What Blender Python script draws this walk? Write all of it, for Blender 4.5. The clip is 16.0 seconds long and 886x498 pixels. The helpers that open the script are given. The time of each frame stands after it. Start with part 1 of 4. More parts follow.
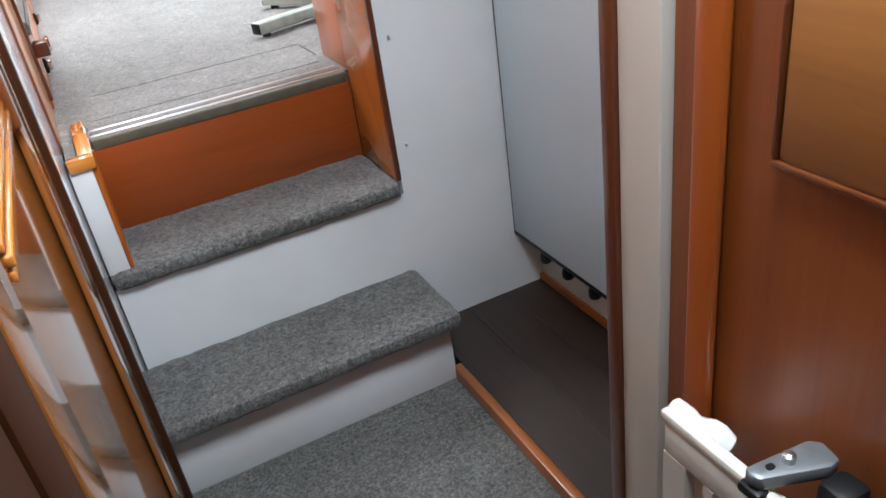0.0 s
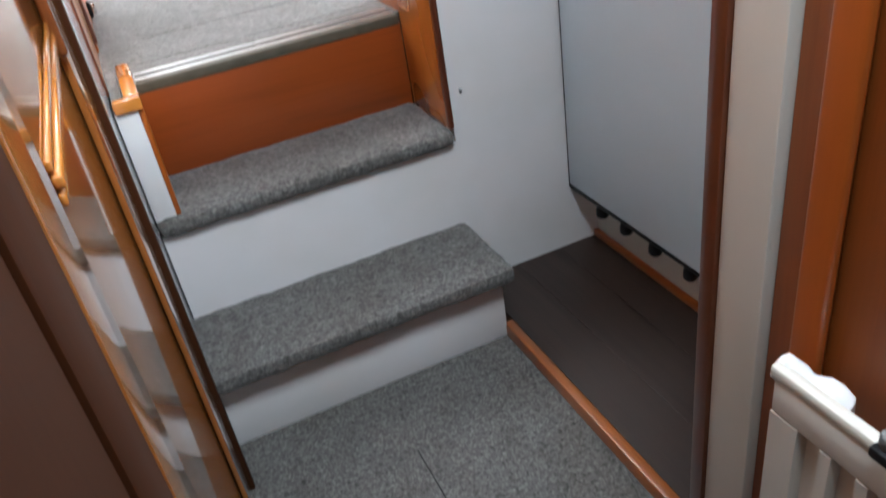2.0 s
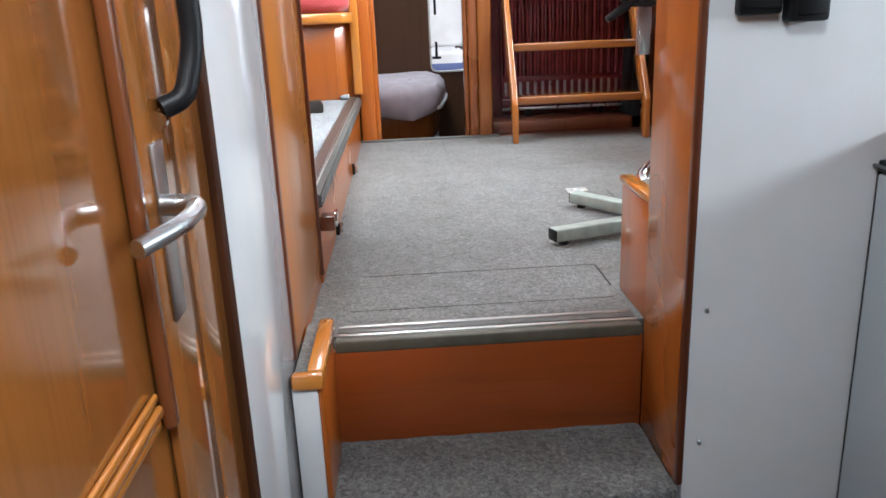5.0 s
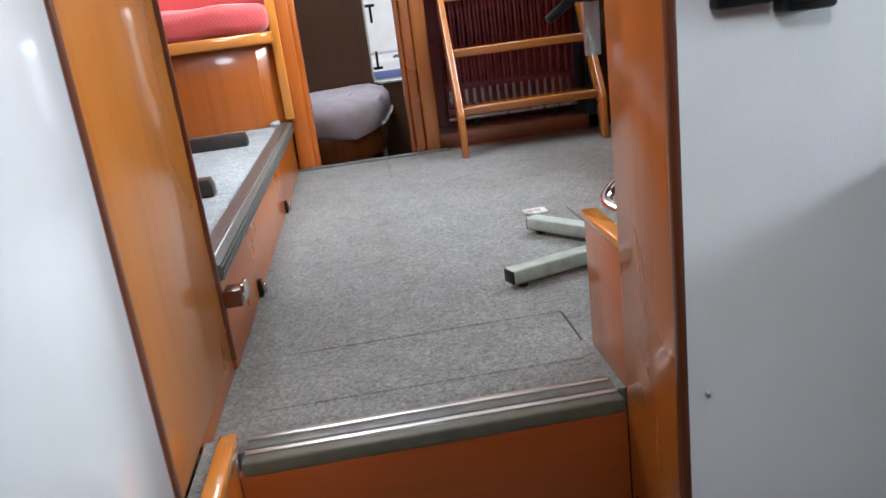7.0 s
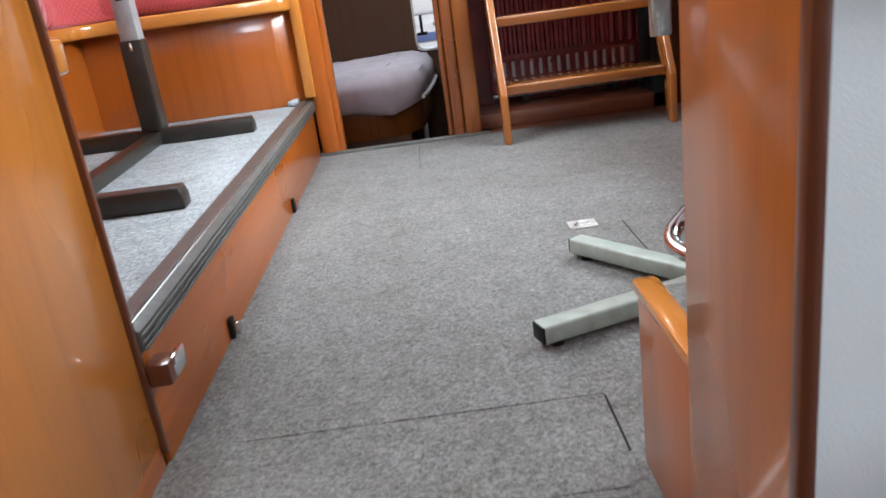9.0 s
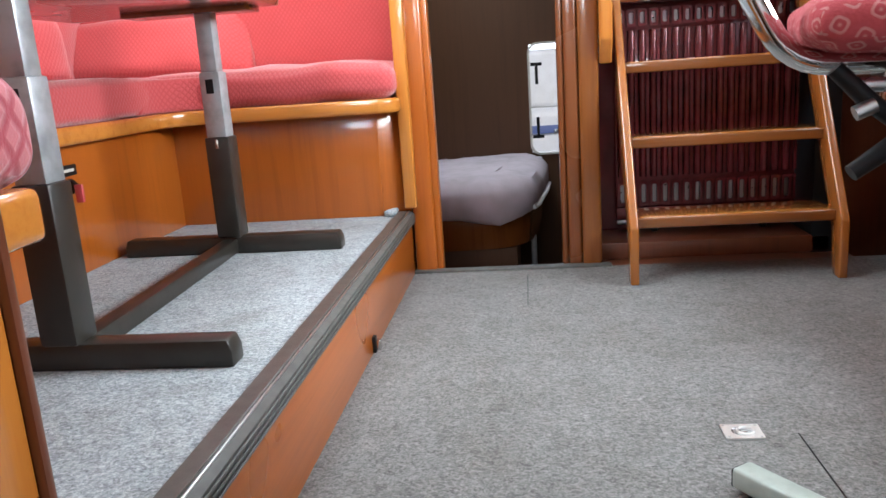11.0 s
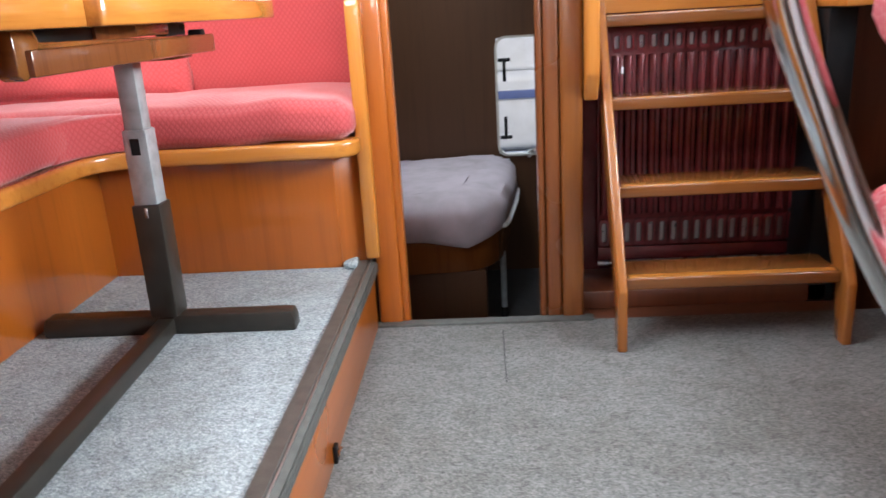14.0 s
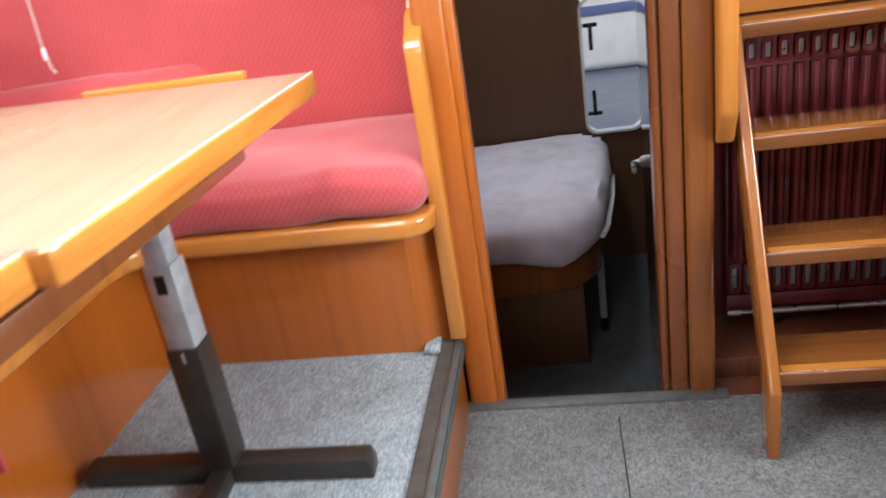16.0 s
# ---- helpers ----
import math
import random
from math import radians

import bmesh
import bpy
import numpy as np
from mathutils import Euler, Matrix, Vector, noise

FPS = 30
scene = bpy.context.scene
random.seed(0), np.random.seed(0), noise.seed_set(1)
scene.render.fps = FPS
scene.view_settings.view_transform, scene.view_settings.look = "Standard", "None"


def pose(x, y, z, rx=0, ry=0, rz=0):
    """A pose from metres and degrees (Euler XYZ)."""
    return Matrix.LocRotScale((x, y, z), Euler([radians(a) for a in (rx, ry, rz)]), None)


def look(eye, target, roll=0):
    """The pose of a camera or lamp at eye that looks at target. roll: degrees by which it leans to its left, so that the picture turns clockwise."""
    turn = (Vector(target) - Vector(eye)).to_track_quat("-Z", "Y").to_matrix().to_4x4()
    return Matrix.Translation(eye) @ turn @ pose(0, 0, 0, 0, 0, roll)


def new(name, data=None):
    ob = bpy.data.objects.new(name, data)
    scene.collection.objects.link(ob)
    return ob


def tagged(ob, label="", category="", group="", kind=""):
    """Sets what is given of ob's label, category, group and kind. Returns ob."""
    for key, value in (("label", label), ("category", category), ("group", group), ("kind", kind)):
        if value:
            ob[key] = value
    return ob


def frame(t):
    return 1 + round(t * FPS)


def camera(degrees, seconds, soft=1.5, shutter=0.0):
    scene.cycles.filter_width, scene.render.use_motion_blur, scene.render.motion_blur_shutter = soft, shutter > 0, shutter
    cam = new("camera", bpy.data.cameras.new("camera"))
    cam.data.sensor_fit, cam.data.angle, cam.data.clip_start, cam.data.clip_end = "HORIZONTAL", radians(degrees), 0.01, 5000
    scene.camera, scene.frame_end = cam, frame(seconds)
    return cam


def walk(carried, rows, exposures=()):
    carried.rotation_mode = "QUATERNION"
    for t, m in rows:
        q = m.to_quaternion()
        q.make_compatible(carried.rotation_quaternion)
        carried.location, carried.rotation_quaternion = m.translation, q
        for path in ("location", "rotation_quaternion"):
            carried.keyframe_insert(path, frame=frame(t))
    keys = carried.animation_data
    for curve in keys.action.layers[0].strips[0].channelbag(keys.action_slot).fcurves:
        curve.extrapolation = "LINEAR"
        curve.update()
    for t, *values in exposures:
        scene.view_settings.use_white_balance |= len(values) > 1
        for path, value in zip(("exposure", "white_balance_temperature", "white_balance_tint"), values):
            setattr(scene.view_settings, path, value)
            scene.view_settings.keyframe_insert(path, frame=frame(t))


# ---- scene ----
cam = camera(59.4, 16.0, shutter=0.5)
PATH = [
    (0, (0.212, 0.174, 1.241), (0.887, 1.771, 0.244), -8.6),
    (0.5, (0.209, 0.176, 1.264), (0.926, 1.763, 0.282), -8.4),
    (1, (0.207, 0.167, 1.263), (0.965, 1.756, 0.314), -8.3),
    (1.5, (0.196, 0.215, 1.219), (0.887, 1.816, 0.239), -7.9),
    (2, (0.191, 0.237, 1.192), (0.753, 1.832, 0.124), -9.5),
    (2.5, (0.185, 0.197, 1.178), (0.716, 1.695, -0.037), -7.0),
    (3, (0.186, 0.229, 1.228), (0.664, 1.825, 0.122), -7.3),
    (3.5, (0.207, 0.310, 1.245), (0.743, 2.027, 0.365), -4.1),
    (4, (0.228, 0.387, 1.277), (0.787, 2.166, 0.551), -4.8),
    (4.5, (0.320, 0.513, 1.297), (0.602, 2.389, 0.662), -2.3),
    (4.7, (0.330, 0.540, 1.307), (0.447, 2.444, 0.707), -1.4),
    (6.8, (0.445, 0.881, 1.31), (0.57, 2.792, 0.732), -7.1),
    (7, (0.45, 0.916, 1.322), (0.604, 2.82, 0.729), -7.4),
    (7.5, (0.491, 1.073, 1.33), (0.559, 2.985, 0.746), -7.9),
    (8, (0.534, 1.212, 1.343), (0.412, 3.125, 0.775), -7.0),
    (8.5, (0.584, 1.249, 1.322), (0.385, 3.156, 0.752), -8.5),
    (9, (0.592, 1.358, 1.331), (0.579, 3.242, 0.659), -7.9),
    (9.5, (0.572, 1.486, 1.361), (0.539, 3.402, 0.788), -6.4),
    (10, (0.555, 1.61, 1.401), (0.437, 3.549, 0.925), -7.3),
    (10.2, (0.554, 1.682, 1.394), (0.413, 3.626, 0.945), -5.8),
    (12.3, (0.561, 1.986, 1.402), (0.258, 3.901, 0.91), -4.5),
    (12.5, (0.546, 2.064, 1.421), (0.237, 3.97, 0.9), -4.6),
    (13, (0.524, 2.118, 1.582), (0.291, 3.993, 0.924), -2.7),
    (13.5, (0.499, 2.093, 1.638), (0.41, 4.019, 1.105), -0.8),
    (14, (0.507, 2.164, 1.66), (0.382, 4.072, 1.074), -3.5),
    (14.5, (0.503, 2.309, 1.653), (0.232, 4.191, 1.033), -5.8),
    (15, (0.464, 2.453, 1.774), (0.103, 4.266, 1.009), -2.2),
    (15.5, (0.48, 2.526, 1.901), (0.075, 4.319, 1.111), -4.6),
    (16, (0.452, 2.718, 1.967), (0.122, 4.526, 1.177), -9.1),
]
walk(cam, [(t, look(eye, target, roll)) for t, eye, target, roll in PATH],
     [(0, 1.05), (2.5, 0.95), (3.5, 1.0), (4.2, 0.85), (4.7, 0.5), (6.8, 0.14), (8.0, 0.14), (9.2, 0.18), (10.2, 0.07), (12.3, 0.0), (14, -0.04), (16, -0.12)])

# ---- light ----
world = bpy.data.worlds.new("world")
scene.world = world
world.use_nodes = True
wn = world.node_tree
sky = wn.nodes.new("ShaderNodeTexSky")
sky.sky_type, sky.sun_disc = "NISHITA", False
sky.sun_elevation, sky.sun_rotation = radians(41), radians(169)
wn.nodes["Background"].inputs[1].default_value = 0.12
wn.links.new(sky.outputs[0], wn.nodes["Background"].inputs[0])


def area(name, m, w, h, power, colour=(1, 1, 1), spread=180):
    d = bpy.data.lights.new(name, "AREA")
    d.shape, d.size, d.size_y, d.energy, d.color = "RECTANGLE", w, h, power, colour
    d.spread = radians(spread)
    ob = new(name, d)
    ob.matrix_world = m
    return ob


SUN = new("sun", bpy.data.lights.new("sun", "SUN"))
SUN.data.energy, SUN.data.angle, SUN.data.color = 1.6, radians(9.0), (1, 0.95, 0.88)
SUN.matrix_world = look((1.0, -5.0, 4.5), (0, 0, 0))

DAY = (0.80, 0.91, 1.0)
area("hatch_light", pose(-0.25, 3.55, 2.50), 1.0, 1.1, 58, DAY)
area("companionway_light", pose(1.2, 4.85, 2.50), 0.6, 0.5, 14, DAY)
area("side_window_light", pose(2.04, 3.35, 2.05, 0, 82), 0.4, 1.6, 58, DAY, 115)
area("side_window_light", pose(-1.64, 3.9, 2.10, 0, -90), 0.38, 2.1, 11, DAY)
area("galley_light", pose(1.94, 1.44, 1.42, 0, 90), 0.2, 0.58, 11, (0.74, 0.88, 1.0))
# Added fill that brightens the steps and bulkhead; no source is in view.
area("cabin_fill", pose(0.45, 0.42, 2.14, 24), 0.4, 0.4, 19, (0.78, 0.90, 1.0))
area("aft_hatch_light", pose(0.25, 5.95, 2.50), 0.4, 0.5, 8, DAY, 120)


# ---- materials ----
def material(name):
    m = bpy.data.materials.new(name)
    m.use_nodes = True
    return m, m.node_tree, m.node_tree.nodes["Principled BSDF"]


def node(nt, kind, **values):
    n = nt.nodes.new("ShaderNode" + kind)
    for k, v in values.items():
        n.inputs[k.replace("_", " ")].default_value = v
    return n


def coords(nt, scale=(1, 1, 1), turn=(0, 0, 0)):
    c, m = nt.nodes.new("ShaderNodeTexCoord"), nt.nodes.new("ShaderNodeMapping")
    m.inputs["Scale"].default_value = scale
    m.inputs["Rotation"].default_value = [radians(a) for a in turn]
    nt.links.new(c.outputs["Object"], m.inputs["Vector"])
    return m.outputs[0]


def ramp(nt, fac, *stops):
    r = nt.nodes.new("ShaderNodeValToRGB")
    while len(r.color_ramp.elements) < len(stops):
        r.color_ramp.elements.new(0.5)
    for e, (p, c) in zip(r.color_ramp.elements, stops):
        e.position, e.color = p, (*c, 1)
    nt.links.new(fac, r.inputs[0])
    return r.outputs[0]


def mix(nt, fac, a, b, kind="MIX"):
    n = nt.nodes.new("ShaderNodeMix")
    n.data_type, n.blend_type = "RGBA", kind
    for sock, v in ((n.inputs[0], fac), (n.inputs[6], a), (n.inputs[7], b)):
        if isinstance(v, (int, float)):
            sock.default_value = v
        elif isinstance(v, tuple):
            sock.default_value = (*v, 1)
        else:
            nt.links.new(v, sock)
    return n.outputs[2]


def bump(nt, b, height, strength, distance):
    n = node(nt, "Bump", Strength=strength, Distance=distance)
    nt.links.new(height, n.inputs["Height"])
    nt.links.new(n.outputs[0], b.inputs["Normal"])


def wood(name, axis, light, dark, rough=0.28, coat=0.5, fine=1.0):
    """Varnished timber, its grain along the axis."""
    m, nt, b = material(name)
    s = [34.0 * fine] * 3
    s[axis] = 1.5
    g = node(nt, "TexNoise", Scale=1.0, Detail=5.0, Roughness=0.6, Distortion=0.4)
    nt.links.new(coords(nt, s), g.inputs["Vector"])
    f = node(nt, "TexNoise", Scale=1.0, Detail=2.0)
    s2 = [230.0] * 3
    s2[axis] = 7.0
    nt.links.new(coords(nt, s2), f.inputs["Vector"])
    big = node(nt, "TexNoise", Scale=2.3, Detail=2.0)
    nt.links.new(coords(nt), big.inputs["Vector"])
    c = ramp(nt, g.outputs[0], (0.22, dark), (0.52, light), (0.82, tuple(0.82 * v + 0.18 * w for v, w in zip(light, dark))))
    c = mix(nt, 0.15, c, ramp(nt, f.outputs[0], (0.35, dark), (0.6, light)))
    c = mix(nt, 0.3, c, ramp(nt, big.outputs[0], (0.35, (0.72, 0.7, 0.68)), (0.65, (1.0, 1.0, 1.0))), "MULTIPLY")
    nt.links.new(c, b.inputs["Base Color"])
    r = nt.nodes.new("ShaderNodeMapRange")
    r.inputs[3].default_value, r.inputs[4].default_value = rough * 0.8, rough * 1.35
    nt.links.new(big.outputs[0], r.inputs[0])
    nt.links.new(r.outputs[0], b.inputs["Roughness"])
    b.inputs["Coat Weight"].default_value, b.inputs["Coat Roughness"].default_value = coat, 0.07
    bump(nt, b, f.outputs[0], 0.08, 0.001)
    return m


def carpet(name, low, mid, high, blue=0.0):
    m, nt, b = material(name)
    a = node(nt, "TexNoise", Scale=150.0, Detail=3.0, Roughness=0.65, Distortion=0.6)
    s = node(nt, "TexNoise", Scale=85.0, Detail=2.0, Roughness=0.6, Distortion=0.8)
    big = node(nt, "TexNoise", Scale=3.0, Detail=4.0)
    blot = node(nt, "TexNoise", Scale=13.0, Detail=5.0, Roughness=0.65)
    for n in (a, s, big, blot):
        nt.links.new(coords(nt), n.inputs["Vector"])
    c = ramp(nt, a.outputs[0], (0.32, low), (0.5, mid), (0.68, high))
    c = mix(nt, 0.34, c, ramp(nt, s.outputs[0], (0.34, low), (0.66, high)))
    c = mix(nt, 0.5, c, ramp(nt, big.outputs[0], (0.32, (0.66, 0.62, 0.56)), (0.5, (0.92, 0.91, 0.90)), (0.7, (1, 1, 1))), "MULTIPLY")
    c = mix(nt, 0.55, c, ramp(nt, blot.outputs[0], (0.36, (0.74, 0.72, 0.69)), (0.50, (0.97, 0.97, 0.97)), (0.66, (1.1, 1.1, 1.1))), "MULTIPLY")
    nt.links.new(c, b.inputs["Base Color"])
    b.inputs["Roughness"].default_value = 0.95
    b.inputs["Specular IOR Level"].default_value = 0.15
    b.inputs["Sheen Weight"].default_value = 0.15
    bump(nt, b, a.outputs[0], 0.7, 0.004)
    return m


def paint(name, colour, rough=0.4, grain=0.06, coat=0.0, metal=0.0, dirt=0.12, size=5.0):
    m, nt, b = material(name)
    a = node(nt, "TexNoise", Scale=size, Detail=5.0)
    f = node(nt, "TexNoise", Scale=420.0, Detail=2.0)
    for n in (a, f):
        nt.links.new(coords(nt), n.inputs["Vector"])
    k = 1.0 - dirt
    c = ramp(nt, a.outputs[0], (0.3, (colour[0] * k, colour[1] * k, colour[2] * k * 0.98)), (0.6, colour))
    nt.links.new(c, b.inputs["Base Color"])
    b.inputs["Roughness"].default_value, b.inputs["Metallic"].default_value = rough, metal
    b.inputs["Coat Weight"].default_value = coat
    if grain:
        bump(nt, b, f.outputs[0], grain, 0.001)
    return m


def fabric(name, colour, pale, size=23.0, strength=0.35):
    """Woven upholstery with a small diamond quilting."""
    m, nt, b = material(name)
    hs = []
    tc = nt.nodes.new("ShaderNodeTexCoord")
    for turn in (38, -38):
        mp = nt.nodes.new("ShaderNodeMapping")
        mp.inputs["Rotation"].default_value = (0, 0, radians(turn))
        nt.links.new(tc.outputs["UV"], mp.inputs["Vector"])
        w = node(nt, "TexWave", Scale=size, Distortion=0.6, Detail=1.0, Detail_Scale=2.0)
        nt.links.new(mp.outputs[0], w.inputs["Vector"])
        hs.append(ramp(nt, w.outputs[0], (0.0, (0, 0, 0)), (0.45, (1, 1, 1))))
    h = mix(nt, 1.0, hs[0], hs[1], "MULTIPLY")
    n = node(nt, "TexNoise", Scale=300.0, Detail=3.0)
    big = node(nt, "TexNoise", Scale=4.0, Detail=3.0)
    for q in (n, big):
        nt.links.new(coords(nt), q.inputs["Vector"])
    c = mix(nt, h, colour, pale)
    c = mix(nt, 0.4, c, ramp(nt, big.outputs[0], (0.3, (0.75, 0.7, 0.7)), (0.7, (1, 1, 1))), "MULTIPLY")
    nt.links.new(c, b.inputs["Base Color"])
    b.inputs["Roughness"].default_value = 0.85
    b.inputs["Sheen Weight"].default_value = 0.35
    b.inputs["Specular IOR Level"].default_value = 0.2
    bump(nt, b, mix(nt, 0.3, h, n.outputs[0]), strength, 0.004)
    return m


def metal(name, colour, rough, brushed=0.0):
    m, nt, b = material(name)
    n = node(nt, "TexNoise", Scale=60.0, Detail=4.0)
    nt.links.new(coords(nt, (1, 1, 0.08 if brushed else 1)), n.inputs["Vector"])
    r = nt.nodes.new("ShaderNodeMapRange")
    r.inputs[3].default_value, r.inputs[4].default_value = rough * 0.6, rough * 1.5
    nt.links.new(n.outputs[0], r.inputs[0])
    nt.links.new(r.outputs[0], b.inputs["Roughness"])
    b.inputs["Base Color"].default_value, b.inputs["Metallic"].default_value = (*colour, 1), 1.0
    return m


TEAK, TEAK_D = (0.42, 0.104, 0.011), (0.29, 0.066, 0.007)
WZ = wood("varnished_teak_upright", 2, TEAK, TEAK_D)
WX = wood("varnished_teak_across", 0, TEAK, TEAK_D)
WY = wood("varnished_teak_along", 1, TEAK, TEAK_D)
WLINING = wood("glossy_teak_lining", 2, (0.42, 0.122, 0.019), (0.30, 0.080, 0.012), 0.26, 0.5, 0.6)
WGOLDEN = wood("golden_teak_lining", 2, (0.50, 0.168, 0.026), (0.38, 0.115, 0.016), 0.26, 0.5, 0.6)
WBROWN = wood("brown_teak_upright", 2, (0.23, 0.072, 0.016), (0.14, 0.041, 0.009), 0.22, 0.6)
WRISER = wood("reddish_teak_partition", 2, (0.29, 0.078, 0.014), (0.20, 0.048, 0.009), 0.42, 0.1)
WDOOR = wood("glossy_teak_door", 2, (0.36, 0.13, 0.03), (0.22, 0.068, 0.014), 0.12, 1.0)
WBATTEN = wood("reddish_orange_batten", 2, (0.42, 0.10, 0.017), (0.34, 0.075, 0.012), 0.3, 0.3)
WFIGURED = wood("figured_pale_veneer", 1, (0.50, 0.22, 0.055), (0.33, 0.125, 0.028), 0.35, 0.2, 0.9)
WGOLD = wood("golden_brown_board", 1, (0.36, 0.150, 0.036), (0.27, 0.100, 0.022), 0.4, 0.15, 0.7)
WSTEP = wood("deep_red_teak_riser", 0, (0.27, 0.057, 0.011), (0.19, 0.040, 0.008), 0.3, 0.3)
WSTRIP = wood("reddish_teak_strip", 1, (0.30, 0.085, 0.018), (0.19, 0.05, 0.010), 0.3, 0.3)
WDARK = wood("dark_mahogany_trim", 2, (0.13, 0.035, 0.014), (0.07, 0.018, 0.008), 0.3)
WMATT = wood("matt_mahogany", 2, (0.058, 0.019, 0.007), (0.034, 0.010, 0.004), 0.55, 0.0)
WMATT.node_tree.nodes["Principled BSDF"].inputs["Specular IOR Level"].default_value = 0.12
WSHINY = wood("polished_mahogany_door", 2, (0.20, 0.06, 0.018), (0.12, 0.034, 0.011), 0.07, 1.0)
WMAHOG = wood("brown_mahogany", 2, (0.20, 0.06, 0.018), (0.12, 0.034, 0.011), 0.25)
WTREAD = wood("worn_brown_teak", 0, (0.23, 0.076, 0.017), (0.14, 0.043, 0.010), 0.2, 0.9)
WLADDER = wood("brown_orange_teak_upright", 2, (0.38, 0.125, 0.024), (0.26, 0.08, 0.015), 0.22, 0.7)
WPALE = wood("pale_varnished_teak", 1, (0.58, 0.215, 0.038), (0.42, 0.132, 0.021), 0.2, 0.8)
WPALEZ = wood("pale_varnished_teak_upright", 2, (0.56, 0.205, 0.035), (0.41, 0.128, 0.020), 0.2, 0.8)
WPALEX = wood("pale_varnished_teak_across", 0, (0.56, 0.205, 0.035), (0.41, 0.128, 0.020), 0.2, 0.8)
# Teak darkened in its base colour for the unlit aft cabin.
WAFT = wood("dimmed_teak_panel", 2, (0.105, 0.043, 0.016), (0.075, 0.029, 0.011), 0.5, 0.0)
PLANK = wood("grey_brown_laminate", 1, (0.036, 0.022, 0.017), (0.013, 0.008, 0.007), 0.45, 0.0)
CARPET = carpet("grey_carpet", (0.060, 0.058, 0.054), (0.146, 0.142, 0.134), (0.285, 0.278, 0.264))
# Paler, bluer carpet copy: skylight over the platform is put into the colour.
CARPET_P = carpet("skylit_grey_carpet", (0.11, 0.125, 0.135), (0.30, 0.325, 0.335), (0.56, 0.59, 0.60))
CARPET_S = carpet("dark_grey_carpet", (0.041, 0.040, 0.038), (0.106, 0.103, 0.099), (0.237, 0.232, 0.224))
# Darkened copy of the carpet; the aft cabin's dimness is in its colour.
CARPET_D = carpet("dimmed_grey_carpet", (0.02, 0.02, 0.021), (0.05, 0.05, 0.052), (0.11, 0.11, 0.115))
STRIP = paint("brown_grey_rubber", (0.085, 0.073, 0.062), 0.4, 0.3, dirt=0.4, size=30.0)
WHITE = paint("white_gelcoat", (0.74, 0.74, 0.75), 0.35, 0.25, dirt=0.06)
GLOSSW = paint("glossy_white_gelcoat", (0.74, 0.75, 0.77), 0.14, 0.05, coat=0.5, dirt=0.05)
CREAM = paint("cream_enamel", (0.60, 0.575, 0.52), 0.3, 0.05, dirt=0.06)
FRIDGE = paint("grey_blue_laminate", (0.46, 0.52, 0.56), 0.22, 0.02, dirt=0.05, size=2.0)
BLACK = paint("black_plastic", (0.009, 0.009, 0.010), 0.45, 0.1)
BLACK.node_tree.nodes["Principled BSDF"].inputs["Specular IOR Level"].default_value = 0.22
RUBBER = paint("grey_rubber_tread", (0.10, 0.098, 0.09), 0.45, 0.3, dirt=0.4, size=30.0)
OLIVE = paint("dark_olive_rubber", (0.088, 0.078, 0.056), 0.55, 0.3, dirt=0.3, size=25.0)
BROWN = paint("brown_enamel", (0.030, 0.025, 0.020), 0.35, 0.1, dirt=0.3, size=20.0)
GREYTUBE = paint("grey_green_enamel", (0.33, 0.37, 0.33), 0.35, 0.08, dirt=0.25, size=25.0)
RED = fabric("red_quilted_fabric", (0.49, 0.066, 0.068), (0.55, 0.087, 0.088), strength=0.30)
PINKQ = fabric("puffed_pink_fabric", (0.44, 0.075, 0.10), (0.60, 0.19, 0.21), size=11.0, strength=0.7)
REDKEY = paint("red_plastic", (0.52, 0.07, 0.08), 0.4, 0.05)
LILAC = paint("lilac_cotton_sheet", (0.68, 0.59, 0.64), 0.9, 0.4, dirt=0.2, size=8.0)
MAROON = paint("maroon_enamel", (0.11, 0.012, 0.016), 0.22, 0.05, dirt=0.4, size=9.0)
FIN = paint("maroon_metallic_enamel", (0.17, 0.022, 0.026), 0.24, 0.05, coat=0.7, metal=0.35, dirt=0.35, size=12.0)
# White for the painted daylight sliver on the bunk sheet.
SHEET = paint("daylit_sheet_white", (0.82, 0.80, 0.80), 0.8, 0.3, dirt=0.1)
CHROME = metal("chrome", (0.75, 0.75, 0.76), 0.09)
STEEL = metal("satin_steel", (0.55, 0.57, 0.58), 0.28, 1)
STEELP = metal("pale_satin_steel", (0.78, 0.78, 0.76), 0.42)
ALU = metal("ribbed_aluminium", (0.50, 0.50, 0.48), 0.36)
IRON = paint("dark_galvanised_iron", (0.20, 0.21, 0.22), 0.45, 0.15, metal=0.5, dirt=0.35, size=40.0)
WEB = metal("dull_metal_web", (0.38, 0.38, 0.39), 0.3)
# Paler and greyer than the teak: sky sheen is mixed into this colour.
TABLE = wood("sheen_table_top", 1, (0.36, 0.215, 0.135), (0.30, 0.17, 0.10), 0.24, 0.0, 0.5)
HOBGLASS = paint("dark_hob_glass", (0.03, 0.035, 0.036), 0.08, 0.0, coat=0.3)
GALV = paint("dull_galvanised_steel", (0.45, 0.47, 0.48), 0.45, 0.15, metal=0.5, dirt=0.35, size=22.0)


# ---- building helpers ----
def thing(name, label, category, place=(0, 0, 0), turn=0, group=""):
    ob = new(name)
    ob.empty_display_size = 0.05
    ob.matrix_world = pose(*place, 0, 0, turn)
    return tagged(ob, label, category, group)


def part(name, bm, mat, parent=None, label=""):
    me = bpy.data.meshes.new(name)
    bm.normal_update()
    bm.to_mesh(me)
    bm.free()
    me.materials.append(mat)
    me.set_sharp_from_angle(angle=radians(42))
    ob = new(name, me)
    ob.parent = parent
    return tagged(ob, label)


